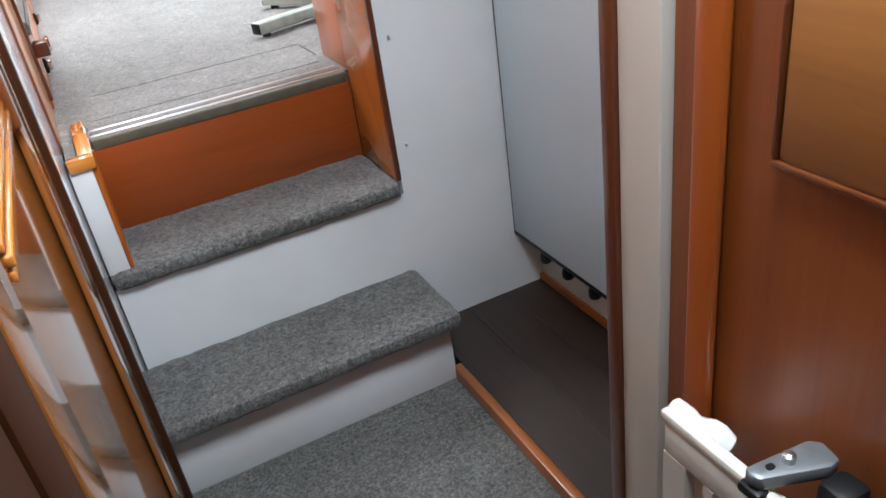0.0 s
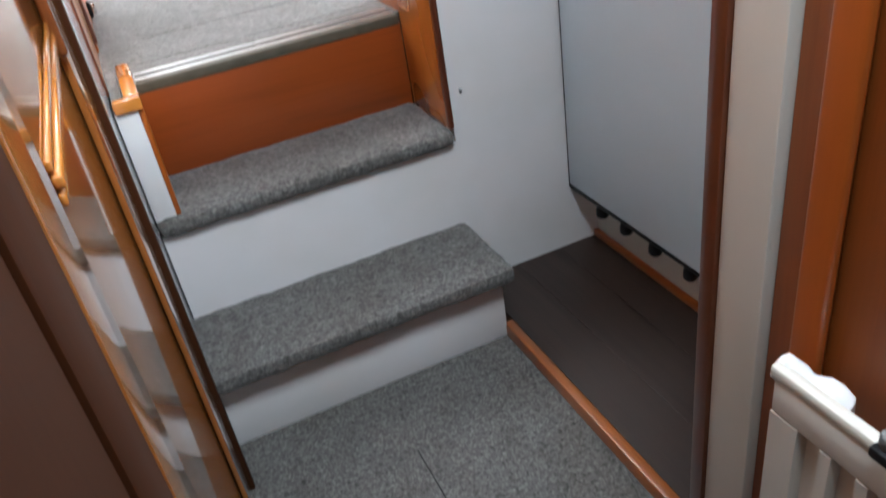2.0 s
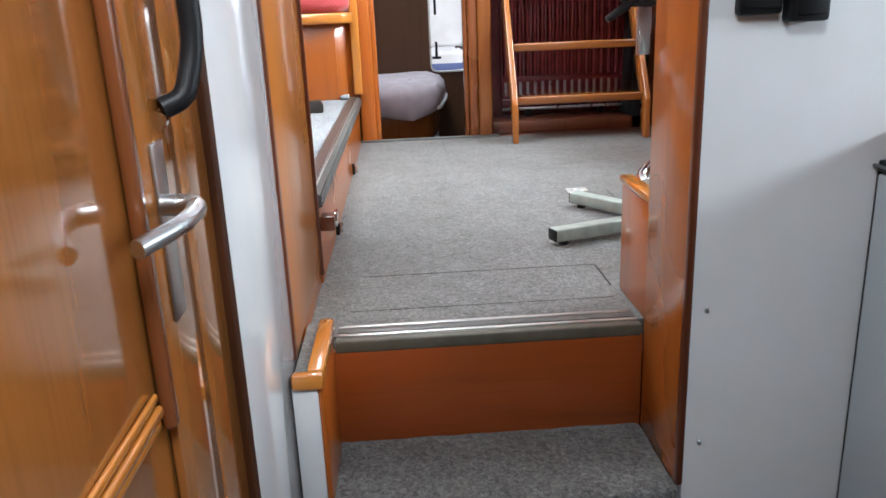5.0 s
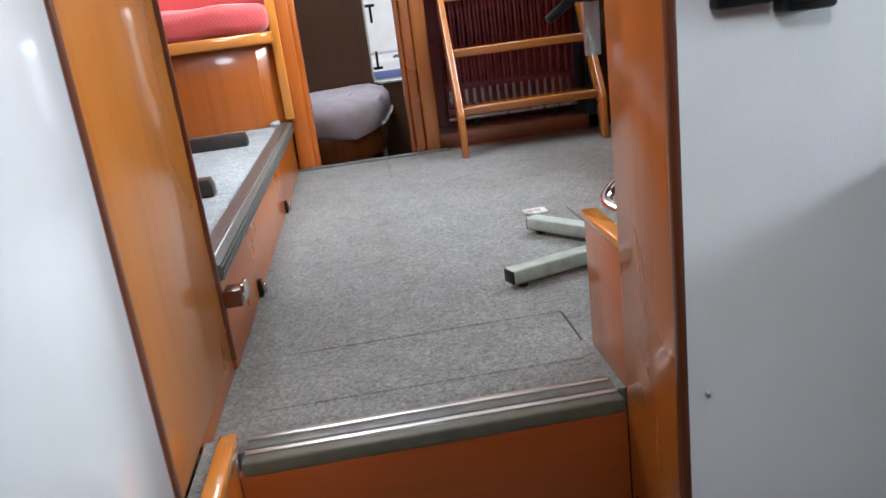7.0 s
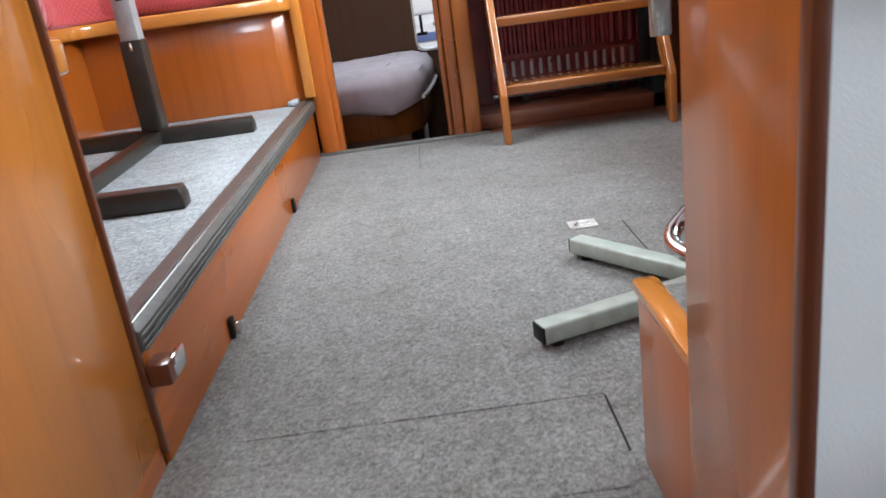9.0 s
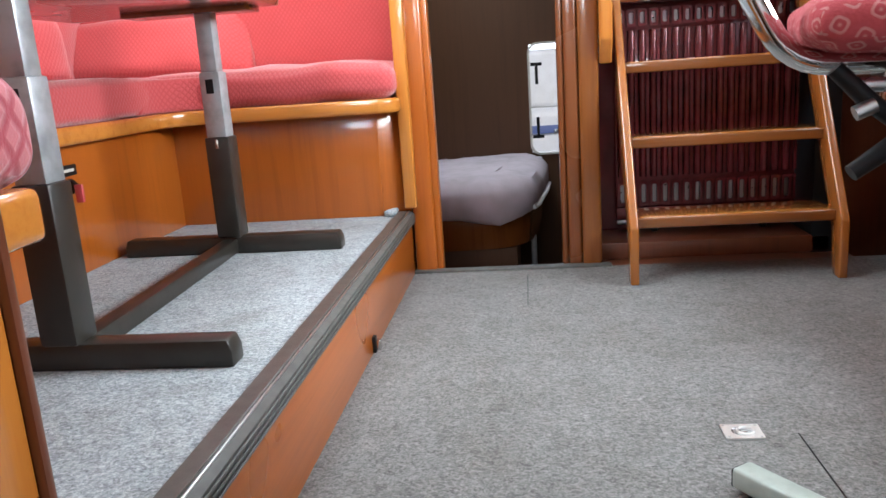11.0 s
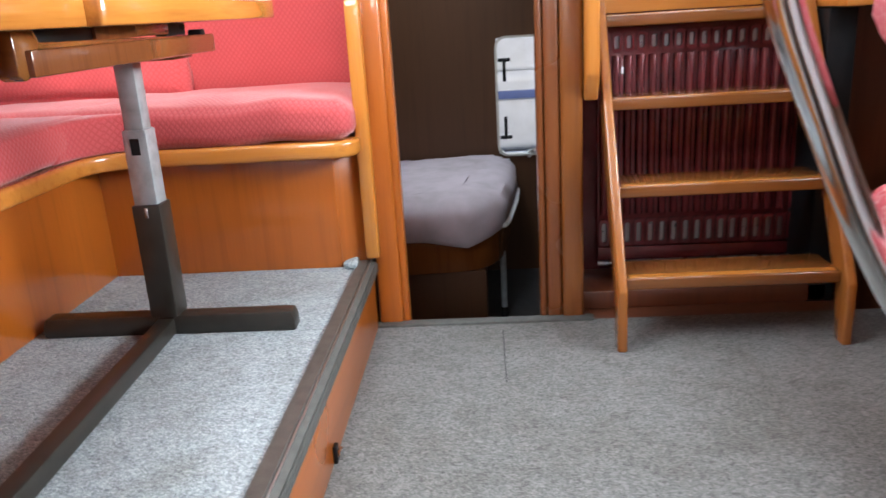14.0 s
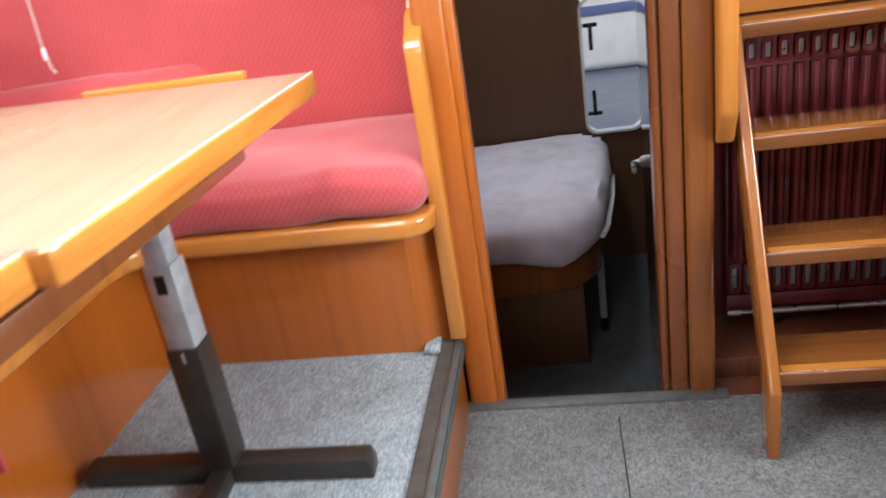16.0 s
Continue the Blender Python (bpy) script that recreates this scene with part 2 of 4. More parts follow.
def setting(name, bm, mat, label="", category=""):
    return tagged(part(name, bm, mat), label, category, kind="structure")


def box(x0, x1, y0, y1, z0, z1, bevel=0.003, seg=2, bm=None):
    add = bmesh.new()
    bmesh.ops.create_cube(add, size=1)
    for v in add.verts:
        v.co = Vector(((x0 + x1) / 2 + v.co.x * (x1 - x0), (y0 + y1) / 2 + v.co.y * (y1 - y0), (z0 + z1) / 2 + v.co.z * (z1 - z0)))
    if bevel:
        made = bmesh.ops.bevel(add, geom=add.edges[:], offset=bevel, segments=seg, affect="EDGES", profile=0.5, clamp_overlap=True)
        for f in made["faces"]:
            f.smooth = max(abs(c) for c in f.normal) < 0.999
    return merge(bm, add)


def merge(bm, add):
    if bm is None:
        return add
    me = bpy.data.meshes.new("tmp")
    add.to_mesh(me)
    add.free()
    bm.from_mesh(me)
    bpy.data.meshes.remove(me)
    return bm


def prism(points, axis, a, b, bevel=0.003, seg=2, bm=None):
    """A flat outline drawn out along an axis from a to b. The outline's pairs are the two other axes in order."""
    add = bmesh.new()
    others = [k for k in range(3) if k != axis]
    rows = []
    for level in (a, b):
        row = []
        for p in points:
            co = [0, 0, 0]
            co[axis], co[others[0]], co[others[1]] = level, p[0], p[1]
            row.append(add.verts.new(co))
        rows.append(row)
    n = len(points)
    add.faces.new(rows[0])
    add.faces.new(rows[1][::-1])
    for i in range(n):
        add.faces.new((rows[0][i], rows[1][i], rows[1][(i + 1) % n], rows[0][(i + 1) % n]))
    bmesh.ops.recalc_face_normals(add, faces=add.faces[:])
    for e in add.edges:
        if 0.02 < e.calc_face_angle(0) <= 0.5:
            for f in e.link_faces:
                f.smooth = True
    if bevel:
        sharp = [e for e in add.edges if e.calc_face_angle(0) > 0.5]
        made = bmesh.ops.bevel(add, geom=sharp, offset=bevel, segments=seg, affect="EDGES", profile=0.5, clamp_overlap=True)
        for f in made["faces"]:
            f.smooth = True
    return merge(bm, add)


def softened(bm):
    for f in bm.faces:
        f.smooth = True
    return bm


def arc(cx, cy, r, a0, a1, n=8):
    return [(cx + r * math.cos(radians(a0 + (a1 - a0) * i / n)), cy + r * math.sin(radians(a0 + (a1 - a0) * i / n))) for i in range(n + 1)]


def tube(points, r, sides=12, bm=None, caps=True, flat=1.0):
    """A round bar along a line of points, its corners already in the points."""
    add = bmesh.new()
    pts = [Vector(p) for p in points]
    up, rings = None, []
    for i, p in enumerate(pts):
        d = (pts[min(i + 1, len(pts) - 1)] - pts[max(i - 1, 0)]).normalized()
        if up is None:
            up = Vector((0, 0, 1)) if abs(d.z) < 0.9 else Vector((1, 0, 0))
        side = d.cross(up).normalized()
        up = side.cross(d).normalized()
        rad = r[i] if isinstance(r, (list, tuple)) else r
        rings.append([add.verts.new(p + rad * (math.cos(2 * math.pi * k / sides) * side + flat * math.sin(2 * math.pi * k / sides) * up)) for k in range(sides)])
    for a, b in zip(rings, rings[1:]):
        for k in range(sides):
            add.faces.new((a[k], a[(k + 1) % sides], b[(k + 1) % sides], b[k]))
    if caps:
        add.faces.new(rings[0][::-1])
        add.faces.new(rings[-1])
    bmesh.ops.recalc_face_normals(add, faces=add.faces[:])
    return merge(bm, softened(add))


def smooth_line(points, radius, n=6):
    """The same line with its corners rounded."""
    pts = [Vector(p) for p in points]
    out = [pts[0]]
    for a, b, c in zip(pts, pts[1:], pts[2:]):
        r = min(radius, (a - b).length * 0.48, (c - b).length * 0.48)
        p, q = b + (a - b).normalized() * r, b + (c - b).normalized() * r
        out += [(1 - t) ** 2 * p + 2 * t * (1 - t) * b + t * t * q for t in (i / n for i in range(n + 1))]
    return out + [pts[-1]]


def lathe(profile, place=(0, 0, 0), sides=20, axis=2, bm=None):
    add = bmesh.new()
    rows = []
    for r, h in profile:
        row = []
        for k in range(sides):
            a = 2 * math.pi * k / sides
            co = [r * math.cos(a), r * math.sin(a), h]
            co = co[-(2 - axis):] + co[:-(2 - axis)] if axis != 2 else co
            row.append(add.verts.new(Vector(co) + Vector(place)))
        rows.append(row)
    for a, b in zip(rows, rows[1:]):
        for k in range(sides):
            add.faces.new((a[k], a[(k + 1) % sides], b[(k + 1) % sides], b[k]))
    add.faces.new(rows[0][::-1])
    add.faces.new(rows[-1])
    bmesh.ops.recalc_face_normals(add, faces=add.faces[:])
    return merge(bm, softened(add))


def weave(bm):
    """Lay the cloth flat on each face."""
    uv = bm.loops.layers.uv.new("weave")
    bm.normal_update()
    for f in bm.faces:
        k = max(range(3), key=lambda i: abs(f.normal[i]))
        i, j = [q for q in range(3) if q != k]
        for lp in f.loops:
            lp[uv].uv = (lp.vert.co[i], lp.vert.co[j])


def cushion(w, d, h, puff=0.02, round_=0.035, rough=0.004, n=14, seed=0, dent=()):
    """A stuffed cushion centred on its base, with rounded edges and a slightly lumpy skin."""
    bm = bmesh.new()
    bmesh.ops.create_cube(bm, size=1)
    bmesh.ops.subdivide_edges(bm, edges=bm.edges[:], cuts=n, use_grid_fill=True)
    for v in bm.verts:
        p = Vector((v.co.x * w, v.co.y * d, v.co.z * h))
        half = Vector((w / 2, d / 2, h / 2))
        r = min(round_, h * 0.49, w * 0.49, d * 0.49)
        core = Vector(max(-half[k] + r, min(half[k] - r, p[k])) for k in range(3))
        off = p - core
        if off.length > 1e-6:
            p = core + off.normalized() * min(r, max(abs(off.x), abs(off.y), abs(off.z)))
        u, t = 2 * v.co.x, 2 * v.co.y
        bulge = max(0.0, (1 - u ** 4)) * max(0.0, (1 - t ** 4))
        p.z += puff * bulge * (1 if v.co.z > 0 else -0.2)
        p.x += puff * 0.5 * (1 - (2 * v.co.z) ** 2) * u * abs(u)
        p.y += puff * 0.5 * (1 - (2 * v.co.z) ** 2) * t * abs(t)
        q = p * 6 + Vector((seed * 7.1, 0, 0))
        p += rough * Vector((noise.noise(q), noise.noise(q + Vector((9, 0, 0))), 2 * noise.noise(q + Vector((0, 9, 0)))))
        v.co = p + Vector((0, 0, h / 2))
    weave(bm)
    return softened(bm)


def slab(x0, x1, y0, y1, z0, z1, fuzz=0.0025, step=0.02, round_=0.018, seed=0):
    """A carpeted board: rounded edges and an uneven pile."""
    bm = bmesh.new()
    nx, ny, nz = max(2, int((x1 - x0) / step)), max(2, int((y1 - y0) / step)), max(2, int((z1 - z0) / step) + 1)
    seen = {}

    def vert(i, j, k):
        if (i, j, k) not in seen:
            p = Vector((x0 + (x1 - x0) * i / nx, y0 + (y1 - y0) * j / ny, z0 + (z1 - z0) * k / nz))
            core = Vector((max(x0 + round_, min(x1 - round_, p.x)), max(y0 + round_, min(y1 - round_, p.y)), max(z0 + min(round_, (z1 - z0) / 2), min(z1 - min(round_, (z1 - z0) / 2), p.z))))
            off = p - core
            if off.length > 1e-6:
                p = core + off.normalized() * min(off.length, max(abs(off.x), abs(off.y), abs(off.z)))
            q = p * 55 + Vector((seed, seed, 0))
            p += fuzz * Vector((noise.noise(q), noise.noise(q + Vector((5, 5, 5))), noise.noise(q - Vector((7, 0, 3)))))
            p += fuzz * 0.8 * noise.noise(p * 14) * Vector((0, 1, 1))
            seen[(i, j, k)] = bm.verts.new(p)
        return seen[(i, j, k)]

    for i in range(nx):
        for j in range(ny):
            bm.faces.new((vert(i, j, nz), vert(i + 1, j, nz), vert(i + 1, j + 1, nz), vert(i, j + 1, nz)))
            bm.faces.new((vert(i, j, 0), vert(i, j + 1, 0), vert(i + 1, j + 1, 0), vert(i + 1, j, 0)))
    for i in range(nx):
        for k in range(nz):
            bm.faces.new((vert(i, 0, k), vert(i + 1, 0, k), vert(i + 1, 0, k + 1), vert(i, 0, k + 1)))
            bm.faces.new((vert(i, ny, k), vert(i, ny, k + 1), vert(i + 1, ny, k + 1), vert(i + 1, ny, k)))
    for j in range(ny):
        for k in range(nz):
            bm.faces.new((vert(0, j, k), vert(0, j, k + 1), vert(0, j + 1, k + 1), vert(0, j + 1, k)))
            bm.faces.new((vert(nx, j, k), vert(nx, j + 1, k), vert(nx, j + 1, k + 1), vert(nx, j, k + 1)))
    bmesh.ops.recalc_face_normals(bm, faces=bm.faces[:])
    return softened(bm)


def rounded(x0, x1, z0, z1, r, n=5):
    return arc(x1 - r, z1 - r, r, 0, 90, n) + arc(x0 + r, z1 - r, r, 90, 180, n) + arc(x0 + r, z0 + r, r, 180, 270, n) + arc(x1 - r, z0 + r, r, 270, 360, n)


def ring(outer, inner, axis, a, b):
    bm = bmesh.new()
    others = [k for k in range(3) if k != axis]

    def vert(p, level):
        co = [0, 0, 0]
        co[axis], co[others[0]], co[others[1]] = level, p[0], p[1]
        return bm.verts.new(co)

    rows = [[vert(p, lv) for p in line] for line, lv in ((outer, a), (outer, b), (inner, b), (inner, a))]
    n = len(outer)
    for r0, r1 in zip(rows, rows[1:] + rows[:1]):
        for i in range(n):
            bm.faces.new((r0[i], r0[(i + 1) % n], r1[(i + 1) % n], r1[i]))
    bmesh.ops.recalc_face_normals(bm, faces=bm.faces[:])
    return bm


# ---- setting: lower cabin and galley ----
WY0, FZ, PZ = 1.785, 0.675, 0.90
setting("floor_lower_cabin", box(-0.1, 0.80, -1.5, 1.60, -0.05, 0.0, 0), CARPET_S, "worn grey speckled carpet on the cabin floor", "floor")
setting("floor_trim", box(0.787, 0.812, -1.5, 1.585, -0.02, 0.033, 0.006), WSTRIP, "varnished teak strip edging the carpet", "trim")
galley_floor = setting("floor_galley", box(0.812, 1.9, -1.5, WY0, -0.05, 0.018, 0), PLANK, "dark grey-brown laminate plank floor", "floor")
for i in range(6):
    for j in range(2):
        x0 = 0.813 + 0.128 * i
        part("plank", box(x0, x0 + 0.1274, max(-1.495, -1.4 + 1.62 * j - 0.23 * (i % 3)), 0.218 + 1.62 * j - 0.23 * (i % 3) if j == 0 else WY0, 0.018, 0.028, 0.0006, 1), PLANK, galley_floor)
setting("wall_galley_back", prism([(0.126, 0.0), (2.05, 0.0), (2.05, 2.55), (0.812, 2.55), (0.812, 0.425), (0.126, 0.425)], 1, WY0, WY0 + 0.05, 0), WHITE, "smooth white painted bulkhead with two screws", "wall")
setting("wall_over_passage", box(-1.6, 0.80, WY0, WY0 + 0.05, 2.35, 2.55, 0), WHITE, "white painted panel over the passage", "wall")
setting("wall_side_passage", prism([(0.06, 1.46), (0.124, 1.46), (0.124, 1.861), (0.06, 1.861)], 2, 0.0, 2.3, 0.002), GLOSSW, "white painted side wall beside the steps", "wall")
setting("wall_behind_sofa", box(-1.6, 0.059, WY0, WY0 + 0.05, 0.0, 2.55, 0), WHITE, "white painted bulkhead", "wall")
setting("trim_passage", box(0.105, 0.132, 1.432, 1.459, 0.0, 2.2, 0.004), WMATT, "dark mahogany corner trim", "trim")
setting("wall_passage_frame", box(0.08, 0.124, 1.325, 1.431, 0.0, 2.2, 0.002), WDOOR, "glossy teak door frame", "wall")
setting("wall_cabin_side", box(0.02, 0.10, -1.5, 1.325, 0.0, 2.2, 0), WDARK, "dark timber wall behind the door", "wall")
setting("wall_cabin_back", box(-0.1, 2.05, -1.55, -1.5, 0.0, 2.3, 0), WHITE, "white painted wall", "wall")
setting("wall_galley_hull_low", box(1.95, 2.05, -1.5, WY0, 0.0, 1.31, 0), WHITE, "white hull side below the portlight", "wall")
setting("wall_galley_hull_high", box(1.95, 2.05, -1.5, WY0, 1.53, 2.3, 0), WHITE, "white hull side above the portlight", "wall")
setting("wall_galley_hull_fore", box(1.95, 2.05, -1.5, 1.14, 1.31, 1.53, 0), WHITE, "white hull side before the portlight", "wall")
setting("wall_galley_hull_aft", box(1.95, 2.05, 1.74, WY0, 1.31, 1.53, 0), WHITE, "white hull side behind the portlight", "wall")
# Out of view; its opening is added for the fill lamp.
bm = box(-0.1, 0.25, -1.5, WY0, 2.18, 2.24, 0)
box(0.65, 2.05, -1.5, WY0, 2.18, 2.24, 0, bm=bm)
box(0.25, 0.65, -1.5, 0.22, 2.18, 2.24, 0, bm=bm)
box(0.25, 0.65, 0.62, WY0, 2.18, 2.24, 0, bm=bm)
setting("ceiling_lower_cabin", bm, WHITE, "unseen white headlining with an opening for the cabin fill", "ceiling")

# partition to the right of the lower cabin
setting("wall_partition", box(0.642, 0.70, -1.5, 0.655, 0.0, 2.2, 0.002), WRISER, "reddish varnished timber partition", "wall")
setting("wall_partition_end", box(0.630, 0.70, 0.656, 0.714, 0.0, 2.2, 0.004), CREAM, "off-white painted end of the partition", "wall")
setting("trim_partition", box(0.626, 0.70, 0.7145, 0.736, 0.0, 2.2, 0.005), WDARK, "dark mahogany edge of the partition", "trim")
setting("trim_partition_batten", box(0.632, 0.6425, 0.590, 0.624, 0.0, 2.2, 0.006, 3), WBATTEN, "rounded reddish varnished batten", "trim")

# passage lining
setting("trim_jamb_right", box(0.800, 0.8105, WY0 + 0.006, 2.0, 0.462, 2.35, 0.003), WLINING, "varnished teak lining of the passage", "trim")
setting("trim_jamb_right_back", box(0.8115, 0.84, WY0 + 0.051, 2.0, 0.44, 2.35, 0.003), WZ, "varnished teak lining of the passage", "trim")
setting("trim_jamb_right_edge", box(0.797, 0.8108, WY0 - 0.010, WY0 + 0.005, 0.464, 2.35, 0.004), WDARK, "dark edge of the passage lining", "trim")
setting("trim_jamb_left", prism([(0.06, 1.879), (0.126, 1.879), (0.122, 2.379), (0.06, 2.379)], 2, 0.716, 2.35, 0.003), WGOLDEN, "glossy varnished teak lining of the passage", "trim")
setting("trim_jamb_left_edge", box(0.110, 0.129, 1.862, 1.878, 0.717, 2.35, 0.004), WDARK, "dark edge of the passage lining", "trim")
setting("trim_jamb_end", box(0.10, 0.130, 2.380, 2.392, 0.70, 2.35, 0.004), WDARK, "dark end edge of the teak lining", "trim")
setting("trim_jamb_foot", box(0.06, 0.120, 2.05, 2.385, 0.66, 0.716, 0.002), WY, "teak foot of the lining", "trim")

# ---- setting: steps ----
steps = tagged(new("stairs"), "white-painted steps with grey carpet treads", "stairs", kind="structure")
part("riser", box(0.10, 0.79, 1.572, 1.60, 0.0, 0.175, 0.002), WHITE, steps)
part("side", box(0.772, 0.792, 1.576, WY0, 0.0, 0.18, 0.002), WDARK, steps)
part("tread", slab(0.118, 0.808, 1.525, WY0, 0.176, 0.217, round_=0.016), CARPET_S, steps)
part("tread", slab(0.125, 0.806, 1.762, 2.02, 0.424, 0.464, round_=0.018, seed=3), CARPET_S, steps)
part("riser", box(0.175, 0.802, 2.008, 2.028, 0.44, 0.664, 0.002), WSTEP, steps, "reddish varnished teak riser")
part("side", box(0.126, 0.170, WY0 + 0.001, 2.05, 0.46, 0.70, 0.002), WHITE, steps, "white side of the steps")
part("side", box(0.170, 0.180, WY0 + 0.004, 1.99, 0.462, 0.70, 0.002), WZ, steps, "thin teak edge")
part("ledge", box(0.128, 0.150, WY0 + 0.015, 2.04, 0.700, 0.716, 0.003), CARPET, steps)
part("ledge_trim", box(0.128, 0.182, WY0 - 0.010, WY0 + 0.014, 0.700, 0.728, 0.006), WPALEX, steps, "pale teak edging")
part("ledge_trim", box(0.152, 0.182, WY0 + 0.014, 2.035, 0.700, 0.728, 0.006), WPALE, steps, "pale teak edging")
part("nosing", box(0.182, 0.799, 2.030, 2.102, 0.668, 0.682, 0.003), ALU, steps, "ribbed aluminium step nosing")
for y0, y1, mat in ((2.034, 2.046, ALU), (2.049, 2.074, RUBBER), (2.078, 2.088, ALU)):
    part("rib", box(0.184, 0.798, y0, y1, 0.6815, 0.6865, 0.002, 2), mat, steps)
part("lip", box(0.182, 0.799, 2.006, 2.0295, 0.660, 0.686, 0.004, 3), OLIVE, steps, "dark olive rubber lip")
part("carpet_edge", slab(0.182, 0.799, 2.095, 2.16, 0.665, 0.682, fuzz=0.0015, step=0.015, round_=0.006), CARPET, steps)

# ---- setting: saloon ----
setting("floor_saloon", box(0.12, 1.95, 2.06, 4.53, 0.60, FZ, 0), CARPET, "grey speckled carpet with narrow seams", "floor")
setting("platform", box(-1.5, 0.112, 1.85, 5.2, 0.60, PZ - 0.012, 0), CARPET, "raised platform of the dining corner", "floor")
setting("platform_carpet", slab(-1.2, 0.09, 2.36, 4.58, PZ - 0.012, PZ, fuzz=0.001, step=0.06, round_=0.004), CARPET_P, "pale carpet with skylight in its tint on the raised platform", "floor")
setting("platform_front", box(0.108, 0.124, 2.40, 4.53, FZ - 0.01, 0.862, 0.002), WY, "varnished teak front of the platform", "trim")
bm = prism([(0.076, 0.903), (0.120, 0.905), (0.134, 0.898), (0.134, 0.868), (0.126, 0.862), (0.108, 0.862), (0.108, 0.896), (0.076, 0.897)], 1, 2.392, 4.535, 0.001)
nosing = setting("platform_nosing", bm, RUBBER, "worn grey ribbed rubber nosing on the platform edge", "trim")
part("strip", box(0.079, 0.112, 2.393, 4.534, 0.9035, 0.9075, 0.0015, 1), STRIP, nosing)
for k in range(3):
    part("rib", box(0.1345, 0.1385, 2.393, 4.534, 0.867 + 0.0105 * k, 0.8735 + 0.0105 * k, 0.0015, 1), RUBBER, nosing)
part("rib", box(0.1165, 0.1205, 2.393, 4.534, 0.903, 0.9078, 0.001, 2), ALU, nosing, "scuffed metal strip")


for x0, x1, y0, y1 in ((0.531, 0.534, 4.10, 4.46), (0.22, 0.805, 2.424, 2.4265), (0.803, 0.8065, 2.27, 2.42), (0.20, 0.79, 2.192, 2.1935), (1.041, 1.0435, 2.90, 3.23)):
    setting("seam", box(x0, x1, y0, y1, FZ - 0.002, FZ + 0.0012, 0), BLACK if x1 - x0 < 0.1 else CARPET_S, "narrow dark seam in the carpet", "floor")
setting("seam", box(0.455, 0.4575, 0.4, 1.35, -0.002, 0.0012, 0), BLACK, "narrow dark seam in the carpet", "floor")
for name, x0, x1, z0, z1, y1, mat in (("wall_hull_left", -1.75, -1.65, 1.90, 2.30, 5.0, WPALE), ("wall_hull_right", 2.05, 2.15, 1.82, 2.28, 4.2, WAFT)):
    bm = box(x0, x1, 1.7, 7.0, 0.0, z0, 0)
    box(x0, x1, 1.7, 7.0, z1, 2.6, 0, bm=bm)
    box(x0, x1, 1.7, 2.5, z0, z1, 0, bm=bm)
    box(x0, x1, y1, 7.0, z0, z1, 0, bm=bm)
    setting(name, bm, mat, "varnished timber hull lining with long windows", "wall")
bm = box(-1.75, -0.75, 1.8, 7.0, 2.52, 2.6, 0)
box(0.25, 0.9, 1.8, 5.7, 2.52, 2.6, 0, bm=bm)
box(-0.75, 0.25, 1.8, 3.0, 2.52, 2.6, 0, bm=bm)
box(-0.75, 0.25, 4.1, 5.7, 2.52, 2.6, 0, bm=bm)
box(-0.75, 0.05, 5.7, 6.2, 2.52, 2.6, 0, bm=bm)
box(0.45, 0.9, 5.7, 6.2, 2.52, 2.6, 0, bm=bm)
box(-0.75, 0.9, 6.2, 7.0, 2.52, 2.6, 0, bm=bm)
box(0.9, 1.5, 1.8, 4.6, 2.52, 2.6, 0, bm=bm)
box(0.9, 1.5, 5.1, 7.0, 2.52, 2.6, 0, bm=bm)
box(1.5, 2.15, 1.8, 7.0, 2.52, 2.6, 0, bm=bm)
setting("ceiling_saloon", bm, WHITE, "white headlining with deck hatches", "ceiling")

# low partition beside the steps
setting("wall_low_partition", prism([(2.0, FZ), (2.243, FZ), (2.243, 0.925), (2.0, 0.925)], 0, 0.818, 0.84, 0.004), WZ, "low varnished teak partition", "wall")
setting("trim_low_partition", box(0.812, 0.846, 1.99, 2.250, 0.925, 0.942, 0.006), WPALE, "pale teak capping", "trim")
setting("wall_low_partition_end", box(0.84, 1.10, 2.22, 2.243, FZ, 0.93, 0.003), WX, "varnished teak end of the low locker", "wall")
setting("locker_top", slab(0.846, 1.10, 1.85, 2.24, 0.90, 0.932, fuzz=0.001, step=0.05, round_=0.004), CARPET, "grey carpet on the low locker", "floor")

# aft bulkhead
setting("floor_aft_cabin", box(-1.6, 2.0, 4.53, 6.6, 0.12, 0.18, 0), CARPET_D, "dimmed grey carpet on the cabin floor", "floor")
setting("doorsill", box(0.118, 0.83, 4.515, 4.56, 0.62, 0.683, 0.004), RUBBER, "dark strip on the door sill", "trim")
setting("wall_under_sill", box(0.118, 0.83, 4.50, 4.528, 0.12, 0.60, 0), WDARK, "dark timber riser under the door sill", "wall")
setting("wall_aft_left", box(0.128, 0.205, 4.545, 4.62, 0.12, 2.52, 0.010, 3), WZ, "varnished teak door post", "wall")
setting("trim_door_left", box(0.203, 0.228, 4.552, 4.61, 0.12, 2.52, 0.006, 3), WZ, "rounded teak door stop", "trim")
setting("wall_aft_right", box(0.732, 0.80, 4.545, 4.75, 0.12, 2.52, 0.012, 3), WBROWN, "varnished teak door post", "wall")
# Mahogany post and stop; their dark tone also holds the doorway's shade.
setting("wall_aft_right_inner", box(0.684, 0.731, 4.553, 4.70, 0.12, 2.52, 0.012, 3), WMAHOG, "varnished mahogany door post darkened for shade", "wall")
setting("trim_door_right", box(0.661, 0.683, 4.562, 4.635, 0.12, 2.52, 0.010, 3), WMAHOG, "rounded mahogany door stop darkened for shade", "trim")
setting("wall_behind_ladder", box(0.80, 1.57, 4.86, 4.92, 0.12, 1.62, 0), MAROON, "dark maroon panel behind the ladder", "wall")
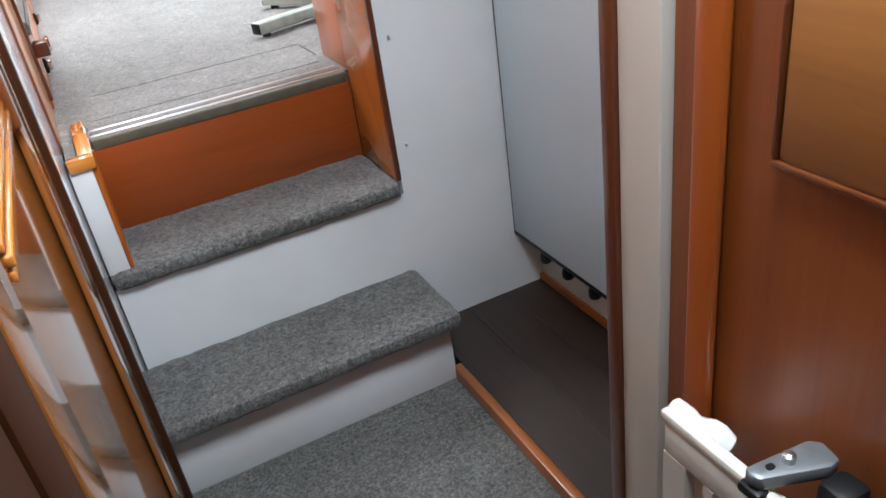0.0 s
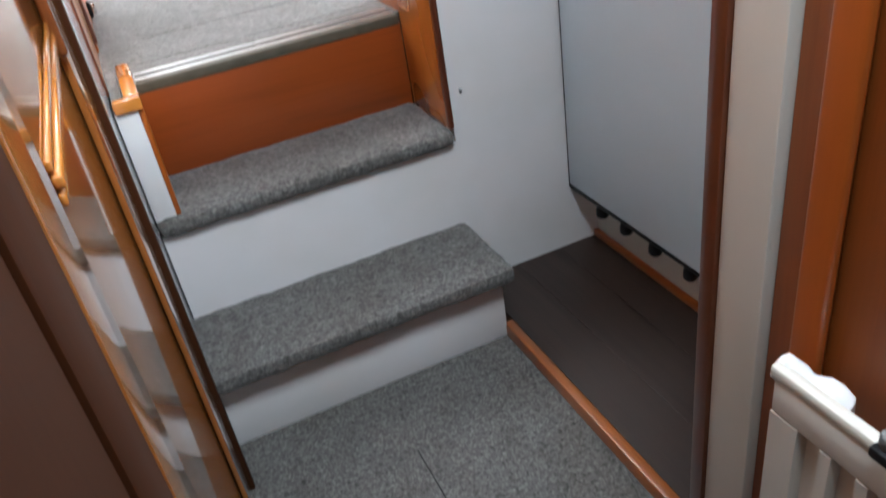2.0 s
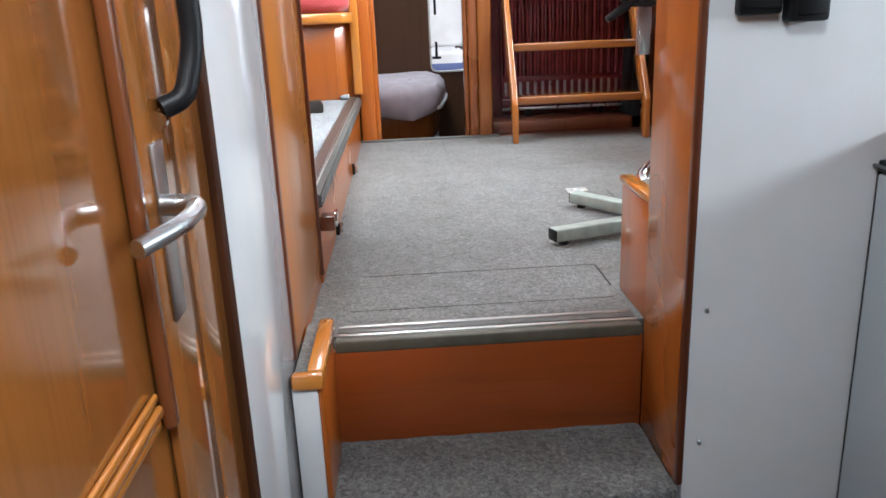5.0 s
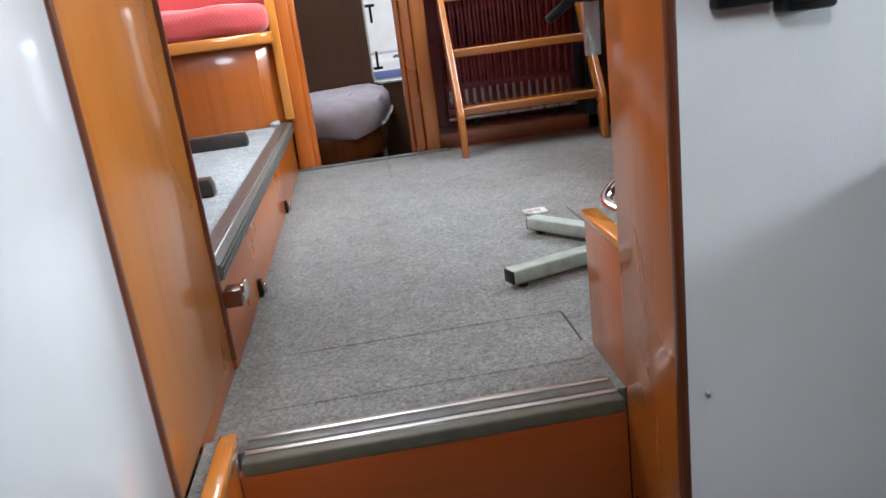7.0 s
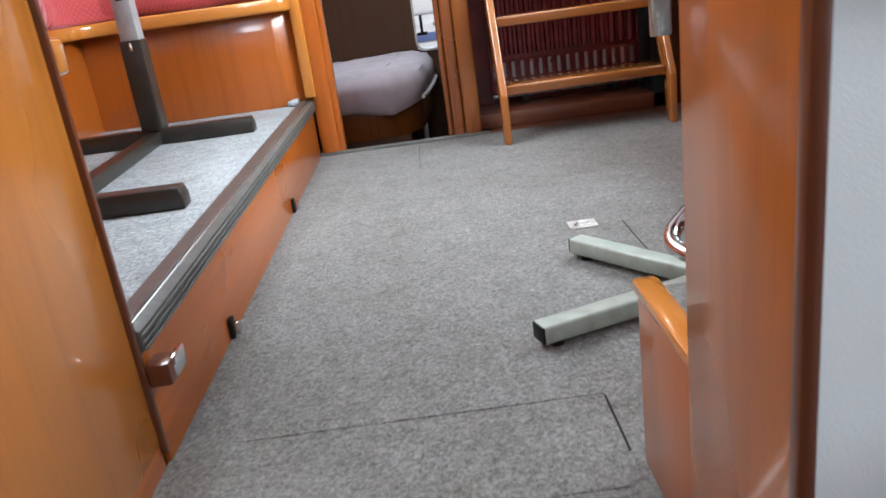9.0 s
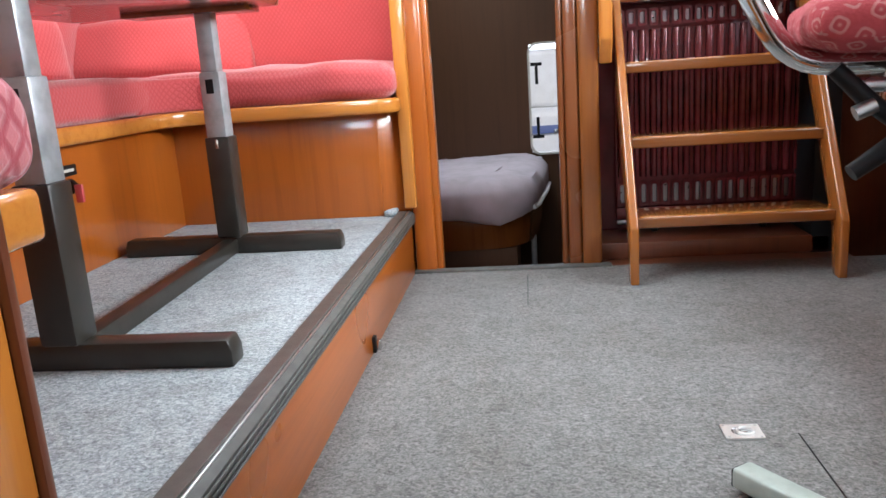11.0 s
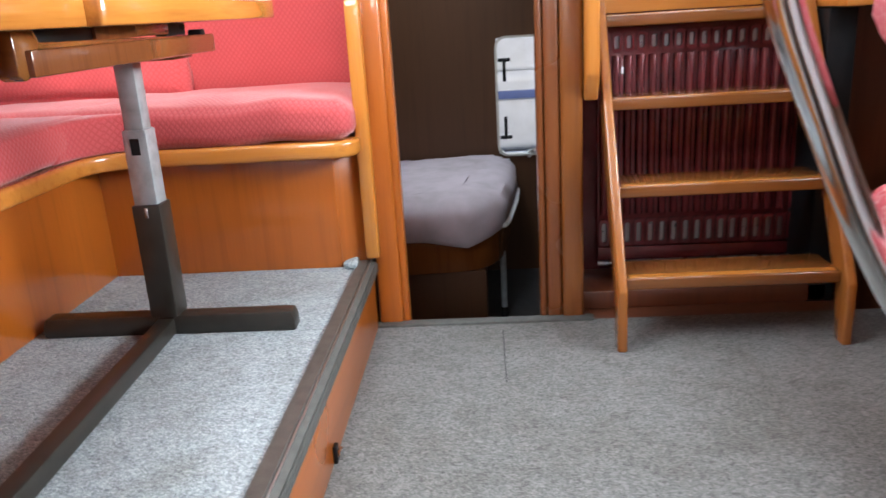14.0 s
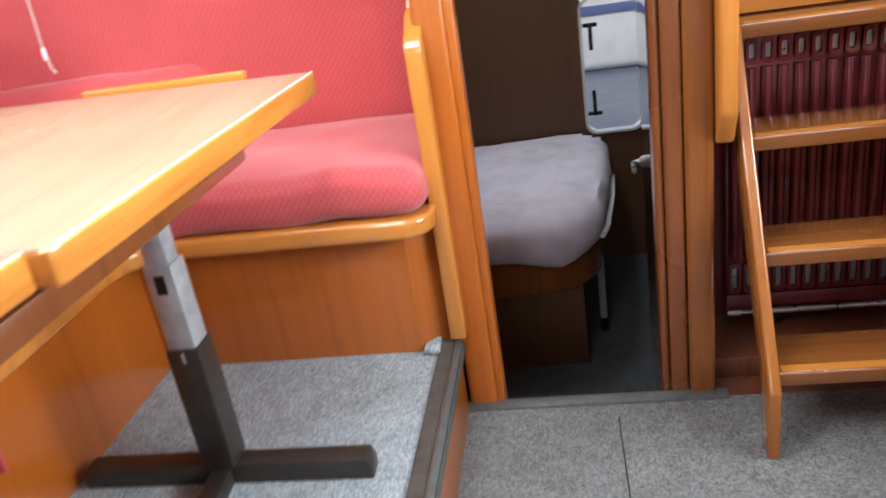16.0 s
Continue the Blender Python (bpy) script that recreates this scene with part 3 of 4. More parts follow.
setting("wall_behind_cabinet", box(1.57, 2.05, 4.86, 4.92, 0.12, 1.62, 0), WDARK, "dark timber bulkhead", "wall")
setting("wall_above_radiator", box(0.80, 2.05, 4.84, 4.90, 1.62, 2.52, 0), WPALEX, "varnished teak panel behind the ladder", "wall")
setting("wall_under_ladder", box(0.80, 1.65, 4.53, 4.86, 0.55, 0.672, 0), WDARK, "dark timber under the ladder", "wall")
setting("wall_sofa_back", box(-1.65, 0.128, 5.12, 5.17, 0.12, 2.52, 0), WPALEX, "varnished teak bulkhead behind the sofa", "wall")
setting("wall_sofa_side", box(0.128, 0.16, 4.62, 5.17, 0.12, 2.52, 0.002), WZ, "teak side wall of the dining corner", "wall")
setting("wall_aft_cabin_right", box(0.98, 1.03, 4.92, 6.6, 0.12, 2.52, 0), WAFT, "dimmed teak cabin side", "wall")
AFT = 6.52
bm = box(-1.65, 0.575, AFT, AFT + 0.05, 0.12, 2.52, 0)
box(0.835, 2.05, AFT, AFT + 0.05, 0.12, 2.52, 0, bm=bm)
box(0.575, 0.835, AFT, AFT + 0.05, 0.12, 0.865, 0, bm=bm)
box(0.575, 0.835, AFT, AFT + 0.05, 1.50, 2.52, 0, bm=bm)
setting("wall_aft_cabin", bm, WAFT, "dimmed teak cabin end wall with an escape window", "wall")


# ---- fridge and counter ----
fridge = thing("fridge", "built-in fridge with pale grey-blue door and black frame", "fridge", (1.3, 1.5, 0.03))


def piece(name, bm, mat, parent, label=""):
    """A part drawn in world places under a thing that stands elsewhere."""
    top = parent
    m = parent.matrix_basis.copy()
    while top.parent:
        top = top.parent
        m = top.matrix_basis @ m
    bm.transform(m.inverted())
    return part(name, bm, mat, parent, label)


piece("body", box(1.138, 1.65, 1.125, 1.777, 0.20, 1.035, 0.004), BLACK, fridge, "black cabinet")
piece("door", box(1.105, 1.125, 1.223, 1.779, 0.214, 1.026, 0.005), FRIDGE, fridge, "pale grey-blue laminate door")
# Solid black block; the gap's darkness is put into its colour.
piece("gap_fill", box(1.155, 1.65, 1.125, 1.783, 1.036, 1.0675, 0.002), BLACK, fridge, "black block for the dark gap under the worktop")
bm = box(1.101, 1.137, 1.125, 1.221, 0.205, 1.035, 0.004)
box(1.107, 1.136, 1.125, 1.784, 1.0265, 1.046, 0.003, bm=bm)
box(1.107, 1.136, 1.125, 1.784, 0.201, 0.2135, 0.003, bm=bm)
box(1.107, 1.136, 1.7795, 1.784, 0.205, 1.035, 0.001, bm=bm)
piece("door_frame", bm, BLACK, fridge, "black plastic edge")
# Grey strip draws the highlight line on the frame's top ledge.
piece("ledge_highlight", box(1.098, 1.104, 1.13, 1.784, 1.036, 1.0405, 0.001), IRON, fridge, "thin grey line for the ledge's highlight")
latch = piece("latch", box(1.090, 1.106, 1.243, 1.350, 0.992, 1.040, 0.006), BLACK, fridge, "black plastic latch")
button = prism(rounded(1.272, 1.318, 1.003, 1.021, 0.0085, 4), 0, 1.085, 1.092, 0.002)
piece("button", button, WHITE, latch, "pale oval button")
piece("grip", box(1.0885, 1.0905, 1.268, 1.312, 1.025, 1.033, 0.0008), RUBBER, latch, "thumb recess")
for y in (1.66, 1.56, 1.45, 1.33):
    piece("foot", lathe([(0.012, 0.165), (0.016, 0.17), (0.016, 0.188), (0.010, 0.2)], (1.125, y, 0), 12), BLACK, fridge)
setting("fridge_plinth", box(1.19, 1.23, 0.6, WY0, 0.03, 0.20, 0.002), CREAM, "white board under the fridge", "trim")
setting("plinth_trim", box(1.176, 1.19, 0.6, WY0, 0.028, 0.048, 0.003), WY, "thin teak strip at the floor", "trim")
counter = thing("galley_counter", "galley worktop with a varnished teak front edge", "counter", (1.5, 1.4, 1.03))
piece("worktop", box(1.150, 1.95, -0.6, WY0 - 0.001, 1.068, 1.092, 0.003), CREAM, counter, "pale speckled worktop")
piece("edge", box(1.125, 1.150, -0.6, WY0 - 0.001, 1.066, 1.098, 0.008, 3), WY, counter, "teak edge")
galley_unit = thing("galley_unit", "varnished teak galley cabinet beside the fridge", "cabinet", (1.5, 0.6, 0.03))
piece("body", box(1.135, 1.90, -0.6, 1.12, 0.03, 1.066, 0.004), WZ, galley_unit)
hob = thing("hob", "dark glass hob with a steel rim set into the galley worktop", "hob", (1.5, 1.35, 1.092))
piece("glass", box(1.238, 1.74, 0.85, 1.585, 1.092, 1.0985, 0.002), HOBGLASS, hob, "dark glossy glass")
piece("rim", ring(rounded(1.222, 1.756, 0.834, 1.601, 0.02, 4), rounded(1.240, 1.738, 0.852, 1.583, 0.012, 4), 2, 1.092, 1.101), STEEL, hob, "satin steel rim")
trivet = thing("trivet", "round trivet of brown wooden beads on a steel tray", "trivet", (1.385, 1.625, 1.101))
for k in range(20):
    a = 2 * math.pi * k / 20
    part("bead", lathe([(0.005, 0.0), (0.0135, 0.009), (0.0145, 0.020), (0.0125, 0.032), (0.005, 0.038)], (0.080 * math.cos(a), 0.080 * math.sin(a), 0.008), 8), (WTREAD, WDARK, WMAHOG)[k % 3], trivet)
part("tray", lathe([(0.094, 0.004), (0.100, 0.007), (0.094, 0.010)], (0, 0, 0), 32), STEEL, trivet, "thin steel tray")
for k in range(4):
    a = 2 * math.pi * k / 4 + 0.5
    part("foot", lathe([(0.004, 0.0), (0.005, 0.003), (0.003, 0.006)], (0.092 * math.cos(a), 0.092 * math.sin(a), 0.0), 8), CHROME, trivet)


def screw(x, z):
    s = thing("screw", "small steel screw in the white bulkhead", "screw", (x, WY0, z), group="bulkhead screws")
    part("head", lathe([(0.006, 0.0), (0.0055, -0.004), (0.002, -0.006)], (0, 0, 0), 12, axis=1), STEEL, s)


screw(0.841, 0.801)
screw(0.842, 0.546)


# ---- cabin door on the left ----
door = tagged(new("door_1"), "open glossy varnished teak door with raised panels", "door", kind="structure")
door.matrix_world = pose(0.11, 0.62, 0.01)
piece("panel", box(0.100, 0.118, 0.62, 1.318, 0.01, 2.05, 0.002), WDOOR, door, "glossy veneer")
piece("stile", box(0.118, 0.127, 1.205, 1.318, 0.01, 2.05, 0.003), WDOOR, door)
piece("stile", box(0.118, 0.127, 0.62, 0.70, 0.01, 2.05, 0.003), WDOOR, door)
piece("rail", box(0.118, 0.127, 0.70, 1.205, 0.01, 0.10, 0.003), WDOOR, door)
# Paler teak than the door puts window glare into these mouldings.
for z0, z1, x1 in ((0.976, 0.986, 0.123), (0.988, 0.999, 0.126), (1.001, 1.010, 0.123)):
    piece("moulding", box(0.118, x1, 0.76, 1.180, z0, z1, 0.003, 3), WPALE, door, "moulding with window glare in its pale teak")
piece("moulding", box(0.118, 0.131, 1.187, 1.206, 0.968, 2.04, 0.006, 3), WMAHOG, door)
plate = piece("lock_plate", box(0.127, 0.131, 1.236, 1.268, 1.05, 1.21, 0.003), STEEL, door, "brushed steel lock plate")
piece("handle", tube(smooth_line([(0.131, 1.240, 1.157), (0.163, 1.240, 1.156), (0.163, 1.195, 1.152), (0.140, 1.140, 1.147)], 0.022), [0.0085] * 8 + [0.0075] * 4 + [0.007] * 4, 12, flat=1.15), STEEL, plate, "curved lever handle")
setting("trim_hinge", box(0.100, 0.130, 0.522, 0.596, 0.0, 2.2, 0.004), WMATT, "dark mahogany hinge post", "trim")
setting("wall_near", box(0.100, 0.127, -1.5, 0.520, 0.0, 2.2, 0.003), WMATT, "varnished timber wall", "wall")
grab = thing("grab_handle", "black plastic grab handle beside the door", "handle", (0.13, 1.30, 1.24))
piece("bar", tube(smooth_line([(0.132, 1.275, 1.235), (0.150, 1.285, 1.242), (0.160, 1.30, 1.285), (0.160, 1.30, 1.42), (0.152, 1.295, 1.50), (0.132, 1.28, 1.52)], 0.03), 0.010, 12), BLACK, grab)
piece("button", lathe([(0.008, 0.0), (0.008, 0.006), (0.005, 0.009)], (0.131, 1.262, 1.226), 12, axis=0), CHROME, grab, "chrome screw head")

# ---- radiator on the partition ----
rad = thing("radiator", "cream ribbed panel radiator on the timber partition", "radiator", (0.6, 0.2, 0.10))
Y0, Y1 = -0.35, 0.578
piece("panel", box(0.579, 0.587, Y0, Y1, 0.10, 0.742, 0.003), CREAM, rad)
line = [(Y1, 0.5695)]
for k in range(27):
    y = Y1 - 0.040 - 0.0333 * k
    line += [(y + 0.0115, 0.5695), (y + 0.0075, 0.5775), (y - 0.0075, 0.5775), (y - 0.0115, 0.5695)]
line += [(Y0, 0.5695), (Y0, 0.579), (Y1, 0.579)]
piece("pressed_front", prism([(x, y) for y, x in line], 2, 0.14, 0.702, 0.0), CREAM, rad, "front pressed into upright channels")
piece("front_rim", box(0.5695, 0.579, Y0, Y1, 0.702, 0.738, 0.003), CREAM, rad)
piece("front_rim", box(0.5695, 0.579, Y0, Y1, 0.10, 0.14, 0.003), CREAM, rad)
piece("top_rail", box(0.568, 0.578, Y0, Y1 + 0.004, 0.738, 0.750, 0.003), CREAM, rad)
bm = lathe([(0.008, -0.030), (0.0125, -0.027), (0.0130, -0.010), (0.0105, -0.003), (0.0120, 0.002), (0.0165, 0.010), (0.0175, 0.020), (0.0145, 0.032), (0.005, 0.038)], (0, 0, 0), 20)
bm.transform(pose(0.602, 0.571, 0.718, 0, 118, -62))
piece("valve", bm, WHITE, rad, "white plastic thermostat knob")
brk = piece("bracket", prism([(0.566, 0.482), (0.562, 0.474), (0.566, 0.466), (0.618, 0.446), (0.630, 0.448), (0.634, 0.468), (0.626, 0.476)], 2, 0.752, 0.766, 0.003, 2), IRON, rad, "grey steel wall bracket")
piece("bolt", lathe([(0.0055, 0.0), (0.0055, 0.006), (0.0025, 0.008)], (0.597, 0.468, 0.766), 8), STEEL, brk, "bright bolt head")
piece("slot", prism(rounded(0.577, 0.585, 0.468, 0.474, 0.0025, 3), 2, 0.7655, 0.7666, 0), BLACK, brk, "dark slot")
piece("clip", box(0.604, 0.634, 0.420, 0.448, 0.700, 0.757, 0.006), BLACK, rad, "black plastic clip")
piece("hook", box(0.5605, 0.574, 0.462, 0.484, 0.742, 0.7525, 0.003), BLACK, rad, "black plastic clip")
pic = thing("wall_panel", "framed pale timber panel on the partition", "panel", (0.635, 0.3, 0.99))
piece("board", box(0.630, 0.640, 0.05, 0.533, 0.988, 1.130, 0.003), WGOLD, pic, "plain golden-brown lower board")
piece("board", box(0.630, 0.640, 0.05, 0.533, 1.136, 1.50, 0.003), WFIGURED, pic, "figured pale upper board")
piece("frame", box(0.629, 0.642, 0.05, 0.533, 1.130, 1.136, 0.001), WDARK, pic)
piece("frame", box(0.629, 0.642, 0.05, 0.539, 0.982, 0.988, 0.002), WMAHOG, pic)
piece("frame", box(0.629, 0.642, 0.533, 0.539, 0.988, 1.50, 0.002), WMAHOG, pic)


def catch(y, x=0.126, z=FZ):
    c = thing("catch", "small chrome and black locker catch on the platform front", "catch", (x, y, z), group="locker catches")
    part("plate", box(-0.002, 0.008, -0.012, 0.012, 0.002, 0.045, 0.002), BLACK, c)
    part("hook", box(0.008, 0.020, -0.008, 0.010, 0.008, 0.036, 0.003), CHROME, c, "chrome hook")


catch(2.83)
catch(3.725)
block = thing("door_catch", "teak block with a chrome catch on the lining", "catch", (0.13, 2.43, 0.81))
part("block", box(0.0, 0.034, -0.045, 0.0, 0.0, 0.036, 0.003), WDARK, block)
part("hook", box(0.030, 0.040, -0.03, 0.018, 0.006, 0.040, 0.004), CHROME, block, "chrome hook")

# ---- sofa ----
sofa = thing("corner_sofa", "built-in corner sofa with red quilted cushions on a teak base", "sofa", (-0.7, 4.5, PZ))
SX, SY = -0.70, 4.485
piece("base", box(-1.6, 0.035, SY, SY + 0.03, PZ, 1.27, 0.003), WZ, sofa, "varnished teak front")
piece("base", prism([(0.030, SY + 0.002), (0.125, 4.555), (0.125, 4.60), (0.030, SY + 0.04)], 2, PZ, 1.27, 0.003), WZ, sofa)
piece("base", box(SX - 0.03, SX, 2.45, SY, PZ, 1.27, 0.003), WZ, sofa, "varnished teak front")
ri = 0.12
rail = [(SX + 0.05, 2.45)] + [(SX + 0.05 + ri - ri * math.cos(radians(a)), 4.40 - ri + ri * math.sin(radians(a))) for a in range(0, 91, 10)]
rail += [(0.06, 4.40)] + arc(0.05, 4.475, 0.075, -80, 10, 8) + [(0.125, 4.60), (0.03, 4.60), (0.0, 4.46)]
rail += [(SX + 0.14, 4.46), (SX - 0.02, 4.46 - 0.10), (SX - 0.02, 2.45)]
piece("seat_rail", prism(rail, 2, 1.262, 1.312, 0.012, 3), WPALEX, sofa, "pale varnished seat rail")


def put_cushion(name, bm, m, mat, parent):
    bm.transform(m)
    return piece(name, bm, mat, parent)


put_cushion("seat_cushion", cushion(0.90, 0.58, 0.118, 0.015, 0.040, 0.006, n=22, seed=1), pose(-0.340, 4.71, 1.312), RED, sofa)
put_cushion("seat_cushion", cushion(0.58, 2.10, 0.115, 0.012, 0.026, n=22, seed=2), pose(-0.965, 3.475, 1.312), RED, sofa)
put_cushion("seat_cushion", cushion(0.60, 0.60, 0.115, 0.010, 0.03, seed=3), pose(-0.98, 4.735, 1.312), RED, sofa)
fillet = prism([(-0.70, 4.20), (-0.672, 4.22)] + [(-0.672 + 0.17 - 0.17 * math.cos(radians(a)), 4.425 - 0.17 + 0.17 * math.sin(radians(a))) for a in range(0, 91, 10)] + [(-0.48, 4.46), (-0.70, 4.46)], 2, 1.313, 1.424, 0.02, 3)
weave(fillet)
piece("seat_cushion", softened(fillet), RED, sofa, "rounded inner corner of the seat")
put_cushion("backrest", cushion(1.75, 0.62, 0.11, 0.012, 0.04, seed=4), pose(-0.80, 5.0, 1.42, 100, 0, 0) @ pose(0, 0.30, -0.055), RED, sofa)
put_cushion("backrest", cushion(2.2, 0.46, 0.11, 0.012, 0.04, seed=5), pose(-1.30, 3.8, 1.42, 100, 0, 90) @ pose(0, 0.22, -0.055), RED, sofa)
for x, y, rz, s, w in ((-0.92, 4.90, 0, 6, 0.76), (-1.22, 4.42, 78, 7, 0.48)):
    p = tagged(put_cushion("pillow", cushion(w, 0.27, 0.12, 0.035, 0.055, 0.010, n=20, seed=s), pose(x, y, 1.43, 78, 0, rz) @ pose(0, 0.12, -0.05), RED, new("scatter_cushion")).parent, "soft red scatter cushion leaning on the sofa back", "cushion")
wing = setting("sofa_wing", prism([(4.50, 0.92), (4.63, 0.92), (4.63, 1.80)] + arc(4.60, 1.735, 0.035, 60, 120, 4) + arc(4.545, 1.68, 0.045, 110, 180, 6), 0, 0.108, 0.150, 0.014, 3), WPALEZ, "rounded teak wing at the sofa end", "trim")
bolster = thing("end_seat", "red quilted seat cushion on a teak bunk end", "seat", (-0.3, 2.3, PZ))
piece("base", box(-1.2, -0.02, 1.86, 2.40, PZ, 1.26, 0.004), WX, bolster)
piece("rail", box(-1.2, 0.105, 2.395, 2.485, 1.262, 1.314, 0.010, 3), WPALEX, bolster, "pale varnished rail")
put_cushion("cushion", cushion(0.80, 0.15, 0.122, 0.012, 0.045, 0.010, n=18, seed=9), pose(-0.325, 2.475, 1.314), PINKQ, bolster)
panel_ = thing("switch_panel", "black switch panel with red toggles on the sofa front", "switch panel", (SX, 3.75, 1.15))
piece("plate", box(SX, SX + 0.006, 3.66, 3.845, 1.178, 1.208, 0.002), BLACK, panel_)
for y in (3.70, 3.80):
    piece("lettering", box(SX + 0.006, SX + 0.0068, y - 0.02, y + 0.03, 1.189, 1.197, 0), CREAM, panel_)
    k = piece("switch", lathe([(0.022, 0.0), (0.022, 0.012), (0.012, 0.016), (0.010, 0.035), (0.004, 0.038)], (SX, y, 1.148), 16, axis=0), BLACK, panel_)
    piece("key", box(SX + 0.02, SX + 0.042, y - 0.006, y + 0.006, 1.105, 1.155, 0.003), REDKEY, k, "red key")

# ---- table ----
table = thing("dining_table", "folding teak dining table on two telescopic steel legs", "table", (-0.33, 3.55, PZ))
TX = -0.335
for y, x0, x1, px in ((4.01, -0.668, -0.002, -0.335), (3.095, -0.60, 0.016, -0.304)):
    piece("foot", prism([(x0, PZ), (x1, PZ), (x1, PZ + 0.030), (x1 - 0.008, PZ + 0.052), (x0 + 0.008, PZ + 0.052), (x0, PZ + 0.030)], 1, y - 0.027, y + 0.027, 0.005), BROWN, table, "brown steel foot")
    piece("post", box(px - 0.036, px + 0.036, y - 0.036, y + 0.036, PZ + 0.05, 1.247, 0.006), BROWN, table, "brown steel post")
    piece("sleeve", box(px - 0.030, px + 0.030, y - 0.030, y + 0.030, 1.24, 1.43, 0.005), GALV, table, "galvanised steel tube")
    piece("slot", box(px - 0.012, px + 0.010, y - 0.0315, y - 0.029, 1.37, 1.41, 0), BLACK, table)
    piece("scale", box(px - 0.004, px + 0.004, y - 0.0375, y - 0.0355, 1.215, 1.24, 0.001, 1), STEEL, table)
    piece("inner_tube", box(px - 0.024, px + 0.024, y - 0.024, y + 0.024, 1.42, 1.61, 0.004), GALV, table, "galvanised steel tube")
    piece("bearer", box(px - 0.22, px + 0.14, y - 0.06, y + 0.06, 1.588, 1.604, 0.004), WMAHOG, table)
piece("stretcher", prism([(-0.326, 3.12), (-0.282, 3.12), (-0.313, 3.985), (-0.357, 3.985)], 2, PZ + 0.004, PZ + 0.046, 0.005), BROWN, table, "brown steel bar")
main_top = [(-0.030, 4.245), (-0.045, 3.945), (-0.060, 3.645), (-0.0725, 3.400), (-0.0785, 3.388), (-0.86, 3.387), (-0.86, 4.30)]
leaf_top = [(-0.100, 3.3855), (-0.107, 3.245)] + arc(-0.285, 2.98, 0.17, 0, -90, 6) + [(-0.80, 2.80), (-0.86, 2.9), (-0.86, 3.3855)]
for name, outline, edge, cy in (("tabletop", main_top, 4, 3.85), ("leaf", leaf_top, 8, 3.1)):
    board = piece(name, prism(outline, 2, 1.668, 1.711, 0.004, 3), WPALE, table, "varnished teak table edge")
    inset = [(x + 0.010 * (1 if x < -0.45 else -1), y + (0.010 if cy < 3.5 else 0.002) * (1 if y < cy else -1) * (1 if (y < cy) == (cy < 3.5) else 0.2)) for x, y in outline]
    piece("surface", prism(inset, 2, 1.7095, 1.7125, 0.001, 1), TABLE, board, "satin table surface with sky sheen in its colour")
    rim = [Vector((x - 0.006, y, 1.7108)) for x, y in outline[:edge]]
    # Pale line paints both the wear and the highlight on the top corner.
    piece("worn_lit_edge", tube(rim, 0.0022, 6), CREAM, board, "pale line of wear and highlight on the edge")
# Underside timbers are coloured dark for the shade below the tabletop.
piece("underboard", prism([(-0.13, 4.05), (-0.15, 3.30), (-0.78, 3.30), (-0.78, 4.10)], 2, 1.600, 1.640, 0.004), WMAHOG, table, "underside board darkened for shade")
piece("beam", prism([(3.315, 1.612), (4.02, 1.606), (4.03, 1.640), (3.345, 1.650), (3.335, 1.668), (3.275, 1.668), (3.275, 1.604), (3.29, 1.596), (3.305, 1.598)], 0, -0.195, -0.160, 0.003), WTREAD, table, "worn teak beam darkened for shade")
piece("slot", box(-0.193, -0.168, 3.345, 3.53, 1.645, 1.668, 0.002), BLACK, table)
piece("filler", box(-0.193, -0.162, 3.531, 3.86, 1.6455, 1.668, 0.002), WMAHOG, table)
piece("slot", box(-0.193, -0.168, 3.861, 3.97, 1.642, 1.668, 0.002), BLACK, table)
piece("catch", box(-0.183, -0.150, 4.02, 4.05, 1.632, 1.652, 0.004), BLACK, table, "black catch")
piece("stud", lathe([(0.006, 0.0), (0.007, 0.004), (0.005, 0.008)], (-0.160, 3.93, 1.660), 8, axis=0), CHROME, table)
piece("leaf_beam", prism([(2.86, 1.616), (3.235, 1.604), (3.25, 1.612), (3.25, 1.640), (3.232, 1.668), (2.86, 1.668)], 0, -0.70, -0.172, 0.006, 3), WMAHOG, table, "leaf bearer darkened for shade")
piece("fiddle", box(-0.58, -0.20, 4.305, 4.322, 1.700, 1.722, 0.005), WPALEX, table, "pale fiddle strip")

# ---- ladder ----
LX0, LX1 = 0.862, 1.525
ladder = thing("ladder", "varnished teak companionway ladder with open treads", "ladder", (1.19, 4.3, FZ))
slope = 0.134 / 0.2425
for x in (LX0, LX1 - 0.028):
    out = [(4.262, FZ), (4.318, FZ), (4.345, 0.83), (4.345 + slope * 1.15 + 0.02, 1.98), (4.245 + slope * 1.15 + 0.02, 1.98), (4.262, 0.86)]
    piece("stringer", prism(out, 0, x, x + 0.028, 0.006, 3), WLADDER, ladder, "teak side")
for k in range(5):
    z, y = 0.888 + 0.2425 * k, 4.325 + 0.134 * k
    piece("tread", box(LX0 + 0.028, LX1 - 0.028, y - 0.022, y + 0.15, z - 0.036, z, 0.006, 3), WTREAD, ladder)
    # Pale strip paints the highlight along the worn front edge.
    piece("grip", box(LX0 + 0.04, LX1 - 0.04, y - 0.014, y + 0.012, z - 0.0005, z + 0.0015, 0.0006, 1), WPALEX, ladder, "pale strip for the worn, highlighted tread edge")
handrail = thing("handrail", "thick teak handrail board beside the ladder", "handrail", (0.82, 4.5, 1.3))
piece("board", prism([(4.50, 1.455), (4.545, 1.375), (4.60, 1.375), (4.60, 2.3), (4.50, 2.3)], 0, 0.802, 0.845, 0.008, 3), WPALEZ, handrail)
